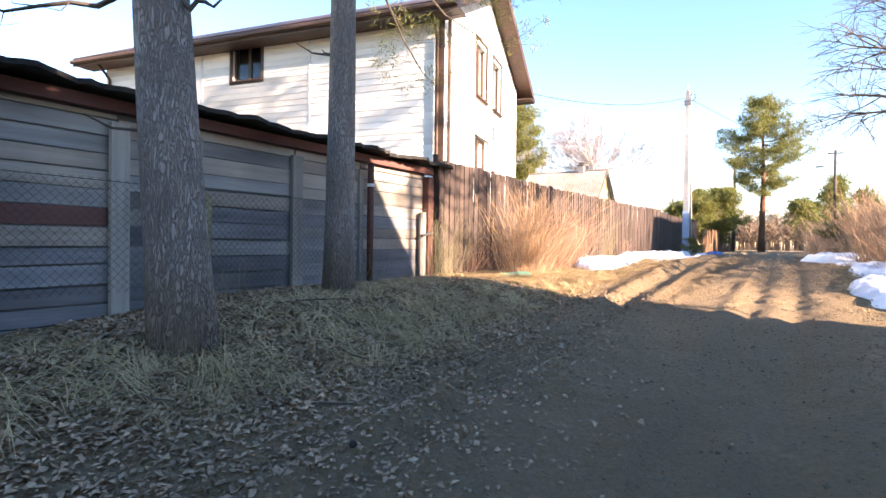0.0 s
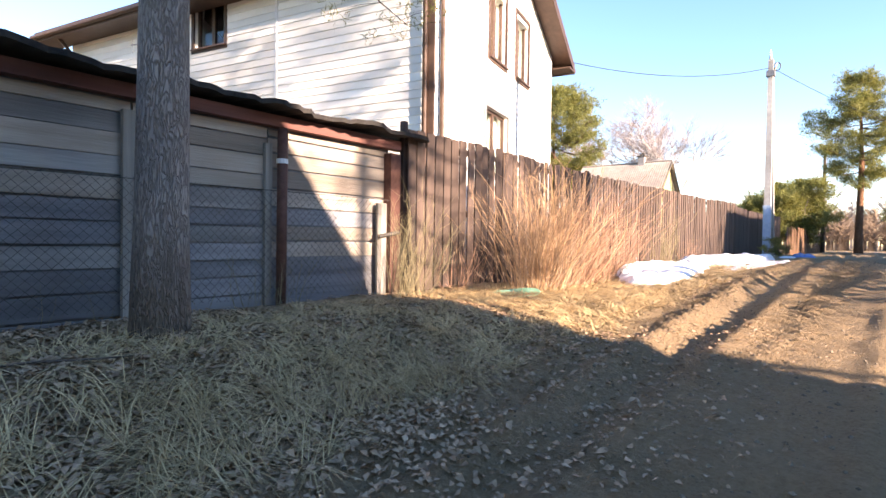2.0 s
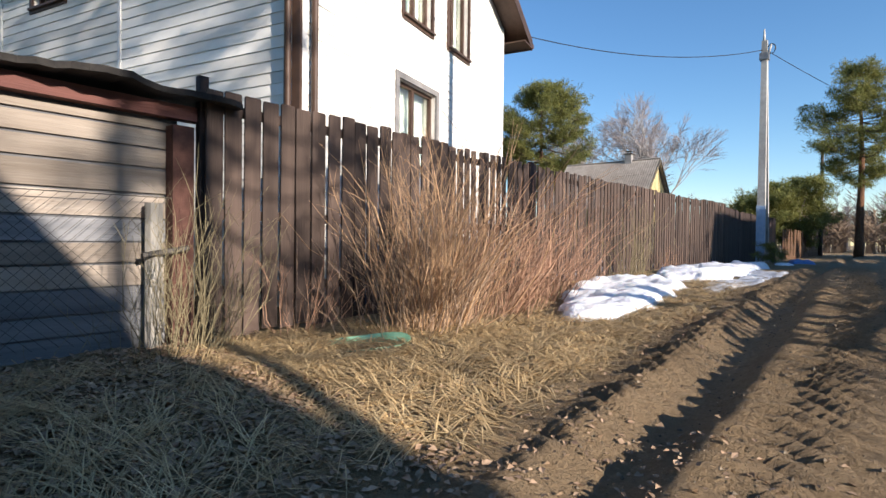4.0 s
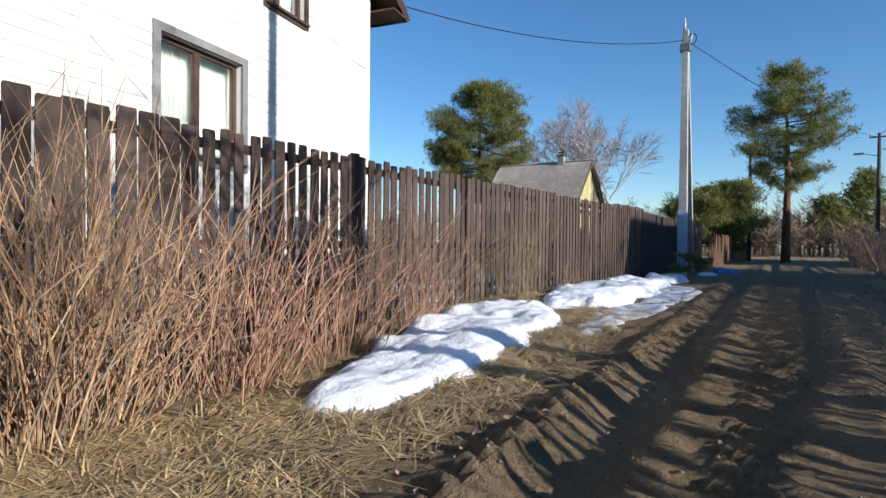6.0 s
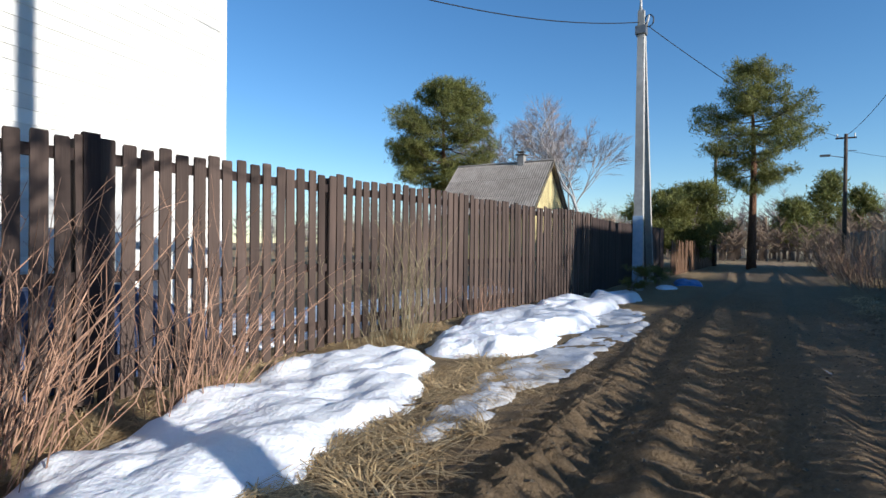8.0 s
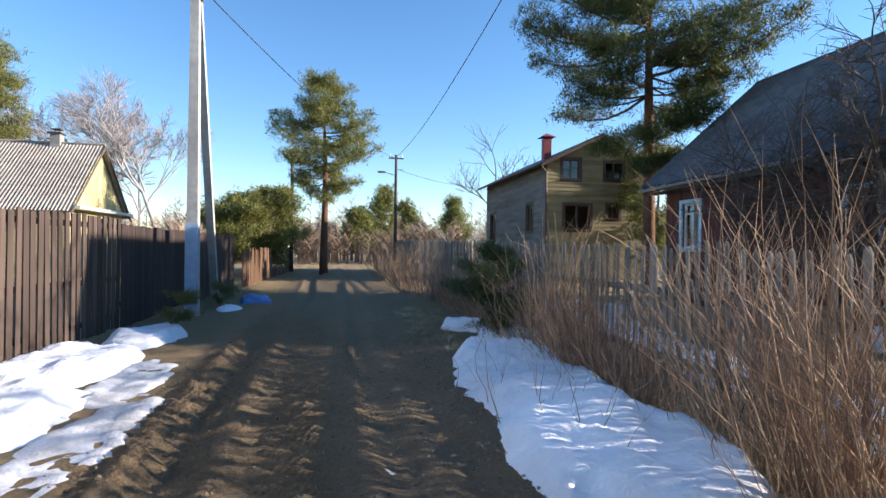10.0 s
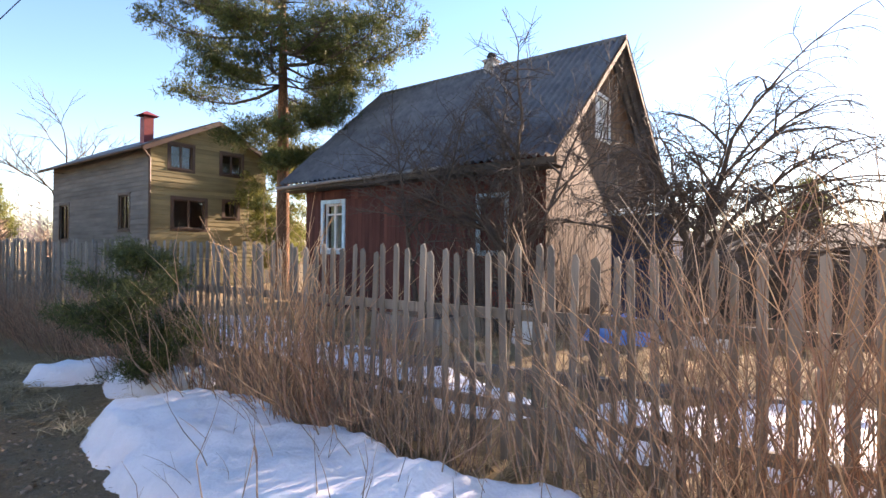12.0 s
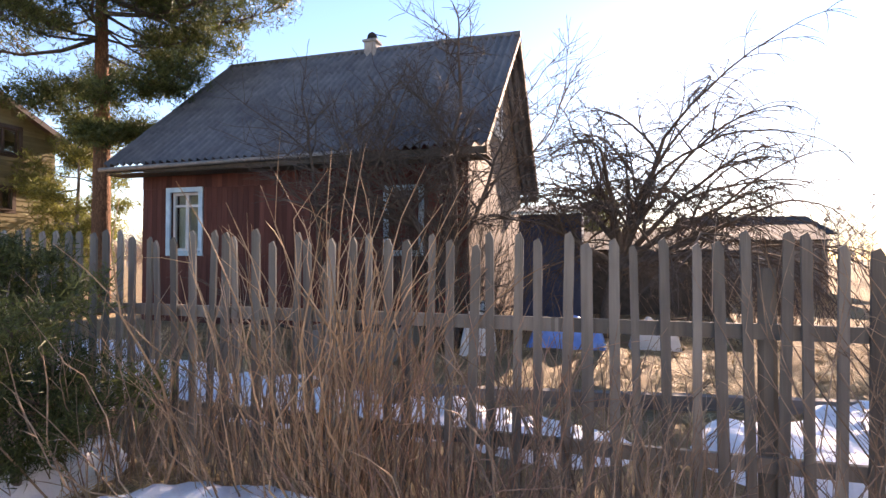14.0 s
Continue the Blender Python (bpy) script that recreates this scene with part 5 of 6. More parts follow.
def pine(x, y, height, r, crown_from, spread, seed, label, whorls=26, tufts=16, blade=(0.16, 0.012), count=12, bark=PINE_BARK, needles=NEEDLES, lean=(0, 0), stubs=0, dome=1.2, low=None, split=False, tilt=(0, 0), dead=()):
    rng = random.Random(seed)
    z0 = gz(x, y)
    p = thing("pine_tree", pose(x, y, z0), label, "tree")
    pts, rad = [], []
    for i in range(15):
        k = i / 14
        pts.append((tilt[0] * k + lean[0] * k * k + 0.12 * math.sin(k * 5 + seed) * k, tilt[1] * k + lean[1] * k * k + 0.12 * math.cos(k * 4 + seed) * k, -0.15 + k * height * 0.96))
        rad.append(r * (1.0 - 0.93 * k ** 1.3) * (1 + 0.16 * math.exp(-k * height * 1.8)))
    Geo().tube(pts, rad, 14).done("trunk", bark, p, "", True)

    def trunk_at(z):
        k = min(13.99, max(0, (z + 0.15) / (height * 0.96) * 14))
        i = int(k)
        return Vector(pts[i]).lerp(Vector(pts[i + 1]), k - i)
    g, centres, dirs = Geo(), [], []
    branches = []
    for i in range(whorls):
        k = (i + rng.random()) / whorls
        z = crown_from + (height * 0.97 - crown_from) * k
        prof = math.sin(math.pi * min(1, max(0.0, (1 - k) ** dome * 0.93 + 0.06))) ** 0.7
        for j in range(rng.choice((2, 3, 3, 4))):
            branches.append((z, rng.uniform(0, 2 * math.pi), spread * prof * rng.uniform(0.55, 1.1), k))
    for q in (low or ()):
        branches.append(q)
    for z, a, ln, k in branches:
        o = trunk_at(z)
        d = Vector((math.cos(a), math.sin(a), 0))
        side = Vector((-d.y, d.x, 0))
        bend, rise = rng.uniform(-0.25, 0.25), rng.gauss(0, 0.16) + 0.4 * k - 0.15
        line = []
        for s in (0, 0.25, 0.5, 0.75, 1):
            line.append(o + d * ln * s + side * bend * ln * s * s + Vector((0, 0, rise * ln * s + 0.12 * ln * s * s - 0.1 * ln * math.sin(s * 3))))
        br = max(0.008, 0.016 * ln) if k >= 0 else 0.005 * ln
        limb = Geo() if split else g
        limb.tube([tuple(q) for q in line], [br, br * 0.8, br * 0.6, br * 0.4, br * 0.2], 5, False)
        for t in range(max(3, int(tufts * (0.4 + 0.6 * ln / spread)))):
            s = 1 - 0.68 * rng.random() ** 1.6
            i = min(3, int(s * 4))
            at = line[i].lerp(line[i + 1], s * 4 - i)
            off = (side * rng.uniform(-1, 1) + d * rng.uniform(-0.1, 0.6)) * ln * 0.26 * (1.15 - s * 0.5) + Vector((0, 0, rng.uniform(-0.02, 0.12) * ln))
            tip = at + off
            if rng.random() < 0.6:
                limb.tube([tuple(at), tuple(at.lerp(tip, 0.5) + Vector((0, 0, 0.02))), tuple(tip)], [br * 0.28, br * 0.2, br * 0.1], 3, False)
            n = Vector(off).normalized() * 0.6 + Vector((0, 0, 0.55))
            for u in range(3):
                w = tip + Vector((rng.gauss(0, 1), rng.gauss(0, 1), rng.gauss(0, 0.6))) * blade[0] * 0.9
                centres.append(tuple(w))
                dirs.append(tuple(n))
        if split:
            limb.done("branch", BRANCH, p)
    for i in range(stubs):
        z = rng.uniform(1.7, crown_from)
        a, ln = rng.uniform(0, 6.28), rng.uniform(0.05, 0.6) ** 1.5
        o = trunk_at(z)
        g.tube([tuple(o), tuple(o + Vector((math.cos(a), math.sin(a), 0.05)) * (r + ln * 0.5)), tuple(o + Vector((math.cos(a + 0.1), math.sin(a + 0.1), 0.18)) * (r + ln))], [0.018, 0.012, 0.005], 6)
    for z, a, ln, rise in dead:
        o, line = trunk_at(z), []
        for q in range(7):
            w = q / 6
            line.append(tuple(o + Vector((math.cos(a + 0.25 * w * w), math.sin(a + 0.25 * w * w), rise * w)) * (r * 0.6 + ln * w) + Vector((0, 0, 0.04 * math.sin(q * 2.3)))))
            if q in (3, 4, 5) and ln > 0.4:
                e = Vector(line[-1])
                g.tube([tuple(e), tuple(e + Vector((rng.gauss(0, 0.12), rng.gauss(0, 0.12), rng.uniform(-0.25, 0.2)))), tuple(e + Vector((rng.gauss(0, 0.25), rng.gauss(0, 0.25), rng.uniform(-0.4, 0.3))))], [0.006, 0.004, 0.002], 4, False)
        g.tube(line, [0.03 - 0.0035 * q for q in range(7)], 7)
    if g.v:
        tagged(g.done("branch_work", BRANCH, p), kind="stuff")
    needle_mass("crown", centres, dirs, count, blade[0], blade[1], needles, p, seed)
    return p


# two tall pines on the bank, their crowns above the view, low boughs hanging in
pine(-4.15, 2.54, 14, 0.25, 6.2, 3.2, 4, "thick grey-barked pine trunk on the leafy bank", 12, 16, (0.13, 0.006), 12, stubs=9, lean=(0.2, 0.3), tilt=(-0.85, -0.55), dead=[(3.0, 0.55, 0.12, 0.5), (3.45, 3.6, 0.75, 0.05), (2.95, 3.9, 1.3, 0.0), (2.75, 0.3, 0.35, 0.1), (2.9, 3.4, 1.6, -0.05)], low=[(5.0, 1.9, 2.2, -0.5), (4.9, 2.5, 2.0, -0.5)])
pine(-4.79, 4.97, 15, 0.185, 6.4, 3.4, 7, "slender grey pine trunk close to the shed", 12, 16, (0.13, 0.006), 12, stubs=8, lean=(0.1, 0.2), low=[(5.2, 1.5, 4.3, -0.4), (5.1, 1.9, 3.0, -0.5), (5.3, 1.15, 2.8, -0.45), (5.6, 1.65, 3.4, -0.5), (5.5, 2.3, 3.0, -0.4), (5.3, 1.62, 4.9, -0.45), (5.0, 1.8, 4.2, -0.45)])
# unseen pines added across the track, to dapple the start of the walk
pine(9.3, 6.4, 16.5, 0.1, 6.5, 2.6, 13, "unseen tall pine added across the track for dappled shade", 19, 9, (0.26, 0.019), 8, dome=0.75, low=[(5.0, 1.2, 1.6, 0.1), (5.4, 1.7, 2.2, 0.1), (5.9, 1.45, 2.4, 0.1), (6.3, 1.9, 2.0, 0.1), (6.6, 1.0, 2.2, 0.1), (6.9, 1.6, 2.4, 0.1), (4.6, 1.6, 1.8, 0.1)])
pine(18.0, 4.6, 18, 0.15, 9.0, 2.4, 14, "unseen tall pine added across the track for dappled shade", 12, 8, (0.26, 0.019), 7, dome=1.0)
# the large pine before the red house
pine(10.1, 32.2, 15.5, 0.24, 4.6, 4.2, 21, "large spreading pine beside the red house", 28, 58, (0.22, 0.014), 12, PINE_BARK_RED, NEEDLES_DARK, dome=1.5, split=True)
# the pine over the bend and the young ones under it
pine(-1.75, 47, 11.8, 0.24, 4.4, 2.9, 31, "sunlit pine with orange upper bark over the bend", 24, 26, (0.24, 0.017), 11, PINE_BARK_RED, dome=1.5, split=True)
for i, (x, y, h, s) in enumerate(((-6.2, 43, 4.2, 2.0), (-4.6, 44, 4.6, 2.3), (-5.4, 46.5, 4.4, 2.2))):
    pine(x, y, h, 0.12, 0.9, s, 40 + i, "low bushy young pine at the roadside", 11, 22, (0.24, 0.02), 12, PINE_BARK, NEEDLES, (0.4, 0), dome=1.5)
# the broad pine behind the slate house
pine(-33, 65, 20.3, 0.4, 6.0, 6.2, 51, "broad dense pine behind the slate-roofed house", 32, 40, (0.42, 0.03), 11, PINE_BARK_RED, dome=1.2, split=True)
for i, (x, y, h) in enumerate(((4.6, 84, 9.5), (8.2, 88, 8.0), (1.2, 72, 5.5), (16, 92, 9), (20, 78, 7), (-9, 90, 8), (-13.5, 100, 10), (26, 95, 10), (34, 88, 9), (62, 20, 9))):
    pine(x, y, h, 0.15, h * 0.3, h * 0.22, 60 + i, "distant pine at the edge of the wood", 14, 10, (0.5, 0.05), 9, dome=1.8)
pine(14.4, 38.3, 6.6, 0.12, 0.9, 1.9, 74, "dense young pine beside the yellow house", 13, 22, (0.24, 0.02), 12, PINE_BARK, NEEDLES, dome=1.4)
# a pine sapling on the snowy verge, and two tiny spruces by the pole
pine(1.66, 23.1, 1.65, 0.03, 0.25, 0.75, 71, "bushy pine sapling growing from the snow", 12, 18, (0.09, 0.004), 18, PINE_BARK, NEEDLES_DARK, dome=1.5)
pine(-3.62, 24.4, 0.85, 0.02, 0.1, 0.32, 72, "tiny green spruce at the foot of the pole", 8, 8, (0.06, 0.004), 12)
pine(-3.9, 29.4, 0.7, 0.02, 0.1, 0.35, 73, "tiny green spruce at the foot of the pole", 8, 8, (0.06, 0.004), 12)


def bare_tree(x, y, height, r, seed, label, bark=BRANCH, twig=BRANCH, spread=0.6, depth=5, droop=0.0, fork=0.3, name="bare_tree", first=None, twigs=4, least=0.004, trunk=0.4, boughs=()):
    rng = random.Random(seed)
    p = thing(name, pose(x, y, gz(x, y)), label, "tree")
    limbs, fine = Geo(), Geo()

    def grow(o, d, ln, rad, level):
        pts, q = [o], o
        for s in range(4):
            d = (d + Vector((rng.gauss(0, 0.13), rng.gauss(0, 0.13), rng.gauss(0, 0.08) - droop * (depth - level) * 0.03))).normalized()
            q = q + d * ln / 4
            pts.append(q)
        geo = limbs if level > 1 else fine
        geo.tube([tuple(v) for v in pts], [rad, rad * 0.9, rad * 0.78, rad * 0.68, rad * 0.55], 7 if level > 3 else 4 if level > 1 else 3, False)
        if level == 0:
            return
        for i in range(rng.choice((3, 4)) if level > 1 else twigs):
            s = rng.uniform(fork, 1.0)
            k = min(3, int(s * 4))
            at = pts[k].lerp(pts[k + 1], s * 4 - k)
            side = Vector((rng.gauss(0, 1), rng.gauss(0, 1), rng.gauss(0.25, 0.5))).normalized()
            grow(at, (d * (1 - spread) + side * spread).normalized(), ln * rng.uniform(0.5, 0.8), max(least, rad * 0.52), level - 1)
        grow(pts[-1], d, ln * 0.65, max(least, rad * 0.55), level - 1)
    if boughs:
        top = Vector(first) * height * trunk
        limbs.tube([(0, 0, -0.1), tuple(top * 0.5 + Vector((0.04, 0.03, 0))), tuple(top)], [r, r * 0.85, r * 0.8], 8)
        for bx, by, bz, ln in boughs:
            grow(top * rng.uniform(0.75, 1.0), Vector((bx, by, bz)).normalized(), ln, r * 0.42, depth - 1)
    else:
        grow(Vector((0, 0, -0.1)), Vector(first or (0, 0, 1)).normalized(), height * trunk, r, depth)
    tagged(limbs.done("limb_work", bark, p, "", True), kind="stuff")
    tagged(fine.done("twig_work", twig, p), kind="stuff")
    return p


bare_tree(3.3, 12.0, 8.0, 0.12, 3, "leafless tree with dark spreading branches over the track", spread=0.5, depth=5, twigs=5, first=(-0.05, 0, 1), trunk=0.45, droop=0.4, boughs=[(-0.9, -0.1, 0.45, 1.5), (-0.8, 0.1, 0.2, 1.4), (-0.6, -0.4, 0.7, 1.5), (0.2, 0.3, 1.0, 1.7), (-0.7, 0.0, 0.9, 1.6)])
bare_tree(9.8, 19.7, 6.6, 0.15, 9, "leafless old apple tree with tangled spreading branches", spread=0.6, depth=5, fork=0.25, first=(-0.05, -0.2, 0.98), twigs=4, trunk=0.24, least=0.006, droop=1.3, boughs=[(-0.2, -0.9, 0.75, 1.5), (-0.5, -0.75, 0.3, 1.7), (0.3, -1, 0.35, 1.8), (-0.6, 0.3, 0.9, 1.6), (-0.1, -0.4, 1, 1.9), (0.1, -1, 0.15, 1.9), (0.5, 0.4, 0.8, 1.6), (-0.3, 0.8, 0.7, 1.4), (0.0, -0.25, 1.2, 2.2), (0.1, 0.15, 1.0, 2.0), (0.0, -0.5, 1.1, 1.8), (0.0, -1.0, 0.4, 1.8), (0.2, -0.6, 0.6, 1.7)])
bare_tree(8.5, 22.3, 6.4, 0.1, 15, "leafless young apple tree with tangled twigs", spread=0.6, depth=5, twigs=6, least=0.006, fork=0.15)
bare_tree(7.9, 22.0, 4.6, 0.06, 16, "leafless garden shrub with tangled twigs", spread=0.5, depth=4, twigs=6, fork=0.05, trunk=0.3)
bare_tree(7.9, 24.4, 5.2, 0.07, 17, "leafless garden shrub with tangled twigs", spread=0.6, depth=4, twigs=5, fork=0.1)
bare_tree(10.8, 55, 12, 0.13, 19, "leafless tree behind the yellow house", spread=0.5, depth=4, least=0.012)
for i, (x, y, h) in enumerate(((-21.6, 82, 22), (-30.5, 88, 21), (-34, 92, 20), (-27, 95, 18))):
    bare_tree(x, y, h, 0.26, 80 + i, "leafless birch with a pale trunk and fine purple twigs", BIRCH_BARK, TWIG_PURPLE, 0.34, 5, 0.25, 0.42, "birch_tree", None, 6, 0.018, 0.5)


def far_wood(x0, x1, y0, y1, n, h, seed, material=TWIG_PURPLE):
    """A leafless wood in the distance: thin stems and fans of twigs."""
    rng = np.random.default_rng(seed)
    verts = []
    for i in range(n):
        x, y, t = rng.uniform(x0, x1), rng.uniform(y0, y1), h * rng.uniform(0.55, 1.15)
        z = 1.0
        w = 0.09
        verts += [(x - w, y, z), (x + w, y, z), (x, y, z + t)]
        for k in range(46):
            s = rng.uniform(0.25, 0.95)
            a, ln = rng.uniform(0, 6.28), t * 0.22 * (1.15 - s) * rng.uniform(0.6, 1.4) + 0.4
            b = np.array((x, y, z + t * s))
            e = b + np.array((math.cos(a) * ln, math.sin(a) * ln, ln * rng.uniform(0.3, 1.3)))
            verts += [tuple(b - (0, 0, 0.05)), tuple(b + (0.03, 0, 0.05)), tuple(e)]
    ob = arrays("far_wood", verts, np.arange(len(verts)).reshape(-1, 3), material)
    tagged(ob, "leafless grey-brown wood in the distance", "wood", kind="stuff")


far_wood(-30, 30, 100, 150, 260, 9, 1)
far_wood(-60, -6, 62, 80, 260, 4.0, 6, STEM_BROWN)
far_wood(-5, 12, 64, 82, 150, 4.0, 7, STEM_BROWN)
far_wood(12, 60, 60, 80, 160, 3.5, 8, STEM_BROWN)
far_wood(-90, -25, 90, 150, 240, 9, 2)
far_wood(20, 120, 80, 150, 260, 8, 3)
far_wood(40, 130, -60, 60, 260, 7, 4)
far_wood(-140, -45, 0, 90, 200, 9, 5)


stem_kinds = {}


def stem_meshes(material, thick, twigs):
    """A few stems one metre long, bent and twigged, to be set out many times."""
    key = (material.name, thick, twigs)
    if key not in stem_kinds:
        rng, made = random.Random(len(stem_kinds) + 1), []
        for k in range(14):
            g = Geo()
            wob = Vector((rng.gauss(0, 0.17), rng.gauss(0, 0.17), 0))
            kink = Vector((rng.gauss(0, 0.035), rng.gauss(0, 0.035), 0))
            pts = [Vector((0, 0, s)) + wob * s * s + kink * math.sin(s * 7 + k) - Vector((0, 0, 0.25 * s * s * wob.length)) for s in (0, 0.2, 0.42, 0.64, 0.84, 1)]
            q = thick * rng.uniform(0.7, 1.2)
            g.tube([tuple(v) for v in pts], [q, q * 0.95, q * 0.82, q * 0.66, q * 0.45, q * 0.2], 4, False)
            for t in range(int(twigs + rng.random())):
                s = rng.uniform(0.25, 0.92) * 5
                j = min(4, int(s))
                at = pts[j].lerp(pts[j + 1], s - j)
                d = Vector((rng.gauss(0, 0.6), rng.gauss(0, 0.6), 1)).normalized()
                ln = rng.uniform(0.08, 0.26)
                g.tube([tuple(at), tuple(at + d * ln * 0.5 + Vector((0, 0, 0.01))), tuple(at + d * ln)], [q * 0.5, q * 0.4, q * 0.18], 3, False)
            me = bpy.data.meshes.new("stem")
            me.from_pydata(g.v, [], g.f)
            me.materials.append(material)
            made.append(me)
        stem_kinds[key] = made
    return stem_kinds[key]


def shrub(x, y, rx, ry, n, height, lean, material, seed, label, r=0.006, fan=0.35, twigs=1.5, name="shrub", bent=0.2):
    """A clump of thin leafless stems that fan out, each stem a part."""
    rng = random.Random(seed)
    zc = gz(x, y)
    p = thing(name, pose(x, y, zc), label, "shrub")
    kinds = stem_meshes(material, round(r / height * 1.15, 4), twigs)
    U = np.array([(rng.gauss(0, 0.45), rng.gauss(0, 0.45)) for i in range(n)])
    Z = ground_z(x + U[:, 0] * rx, y + U[:, 1] * ry) - zc - 0.03
    for (u, v), z in zip(U, Z):
        h = height * rng.uniform(0.45, 1.1) * (1 - 0.25 * min(1, abs(v)))
        d = Vector((lean[0] + u * fan + rng.gauss(0, 0.17), lean[1] + v * fan + rng.gauss(0, 0.17), 1))
        m = Matrix.Translation((u * rx, v * ry, float(z))) @ d.to_track_quat("Z", "Y").to_matrix().to_4x4() @ Matrix.Rotation(rng.uniform(0, 6.28), 4, "Z") @ Matrix.Scale(h, 4)
        piece("stem", rng.choice(kinds), p, m)
    return p


# shrubs against the plank fence
GOLD = "leafless golden-brown shrub of dense upright stems against the fence"
shrub(-4.7, 10.5, 0.42, 0.55, 280, 2.15, (0.06, 0.0), STEM_GOLD, 1, GOLD, 0.0056, 0.4, 2.6)
shrub(-4.7, 10.4, 0.5, 0.8, 170, 1.5, (0.12, -0.02), STEM_BROWN, 21, "dark leafless undergrowth among the golden shrub", 0.005, 0.5, 2.4)
shrub(-4.75, 11.8, 0.5, 0.7, 170, 1.75, (0.12, 0.05), STEM_RED, 2, GOLD, 0.006, 0.4, 1.6)
shrub(-4.85, 13.1, 0.45, 0.7, 150, 1.9, (0.12, 0.1), STEM_RED, 3, GOLD, 0.006, 0.45, 1.4)
shrub(-5.0, 14.6, 0.3, 0.7, 80, 1.7, (0.1, 0.1), STEM_RED, 4, "sparse reddish leafless shrub against the fence", 0.005, 0.4, 1.2)
shrub(-5.0, 17.4, 0.25, 0.5, 60, 1.7, (0.05, 0.0), WEED, 5, "pale leafless weedy shrub growing up the fence", 0.005, 0.3, 2.5)
shrub(-4.9, 19.6, 0.25, 0.9, 40, 0.9, (0.05, 0.0), STEM_RED, 6, "sparse reddish leafless shrub against the fence", 0.005, 0.4, 1.5)
shrub(-5.3, 8.2, 0.22, 0.5, 110, 1.35, (0.08, 0.0), WEED, 7, "dry tangled weeds at the corner of the shed", 0.0035, 0.35, 5, "dry_weeds", 0.25)
shrub(-5.35, 9.3, 0.15, 0.6, 40, 0.9, (0.1, 0.0), STEM_RED, 8, "sparse reddish leafless shrub against the fence", 0.004, 0.4, 2)
shrub(-5.45, 6.3, 0.15, 1.4, 40, 0.6, (0.1, 0.0), WEED, 9, "thin dry weeds along the shed wall", 0.003, 0.3, 3, "dry_weeds")
shrub(-5.4, 3.9, 0.15, 0.8, 25, 0.55, (0.1, 0.0), WEED, 10, "thin dry weeds along the shed wall", 0.003, 0.3, 3, "dry_weeds")
# tall shoots above the fence top
shrub(-5.1, 12.0, 0.3, 2.0, 12, 2.9, (0.0, 0.1), STEM_RED, 11, "few tall bare shoots above the fence", 0.006, 0.1, 2)

# the thicket before the picket fence
THICKET = "dense leafless brown thicket in front of the picket fence"
rng = random.Random(77)
y = 10.3
i = 0
while y < 49:
    close = y < 30
    h = 1.5 if 22 < y < 30 else 2.0 if y >= 30 else 1.4
    if 12 < y < 18.4:
        h = 1.95
    # this near end is unseen, added dense and tall to shade the track
    if y < 12:
        h = 1.9
    if 18.4 < y < 20.6:
        h = 1.05
    n = 150 if y < 12.5 else 150 if y < 16.6 else 90 if y < 20.6 else 135 if close else 50
    step = 1.15 if close else 1.7
    shrub(2.1 - (0.0 if close else 0.3), y, 0.42 if close else 0.8, step * 0.62, n, h, (-0.1, 0.0), (STEM_RED, STEM_BROWN, STEM_GOLD if y > 30 else STEM_BROWN)[i % 3], 100 + i, THICKET, 0.0044 if close else 0.008, 0.42, 3.4, "thicket", 0.22)
    y += step
    i += 1
shrub(1.75, 16.6, 0.5, 1.0, 170, 2.25, (-0.12, -0.05), STEM_GOLD, 150, "tall leafless golden-brown shoots beside the snow", 0.0042, 0.3, 2.2, "thicket", 0.22)
shrub(2.1, 17.6, 0.35, 0.7, 150, 2.1, (-0.1, 0.05), STEM_BROWN, 151, THICKET, 0.0055, 0.35, 2.2, "thicket", 0.22)
shrub(2.02, 21.15, 0.28, 0.42, 150, 2.0, (-0.02, 0.0), STEM_GOLD, 152, "tall leafless golden-brown shoots beside the snow", 0.006, 0.25, 1.5, "thicket", 0.15)
shrub(2.05, 20.0, 0.3, 0.9, 120, 1.35, (-0.08, 0), STEM_BROWN, 161, THICKET, 0.0055, 0.4, 2, "thicket", 0.2)
shrub(2.0, 22.4, 0.3, 0.5, 9, 2.0, (0.0, 0.0), STEM_GOLD, 153, "few tall pale bare shoots by the pickets", 0.008, 0.3, 2.5, "thicket", 0.15)
shrub(1.0, 19.2, 0.7, 1.6, 26, 0.85, (0.05, 0.05), STEM_BROWN, 154, "thin bare shoots poking through the snow", 0.005, 0.3, 1.5, "shoots", 0.25)
shrub(3.4, 28, 0.6, 5.0, 140, 1.3, (0, 0), STEM_BROWN, 155, "bare garden shrubs behind the pickets", 0.006, 0.3, 2, "thicket", 0.22)
shrub(8.2, 22.2, 0.9, 1.3, 260, 3.2, (0, 0), BRANCH, 156, "bare tangled garden shrub by the red house", 0.007, 0.45, 5, "thicket", 0.25)
shrub(11.5, 16.6, 1.6, 2.2, 150, 1.6, (0, 0), STEM_BROWN, 157, "bare tangled garden shrubs by the shed", 0.008, 0.35, 3, "thicket", 0.25)
shrub(7.5, 15.0, 1.5, 1.5, 120, 1.5, (0, 0), STEM_BROWN, 158, "bare tangled garden shrubs by the shed", 0.008, 0.35, 3, "thicket", 0.25)


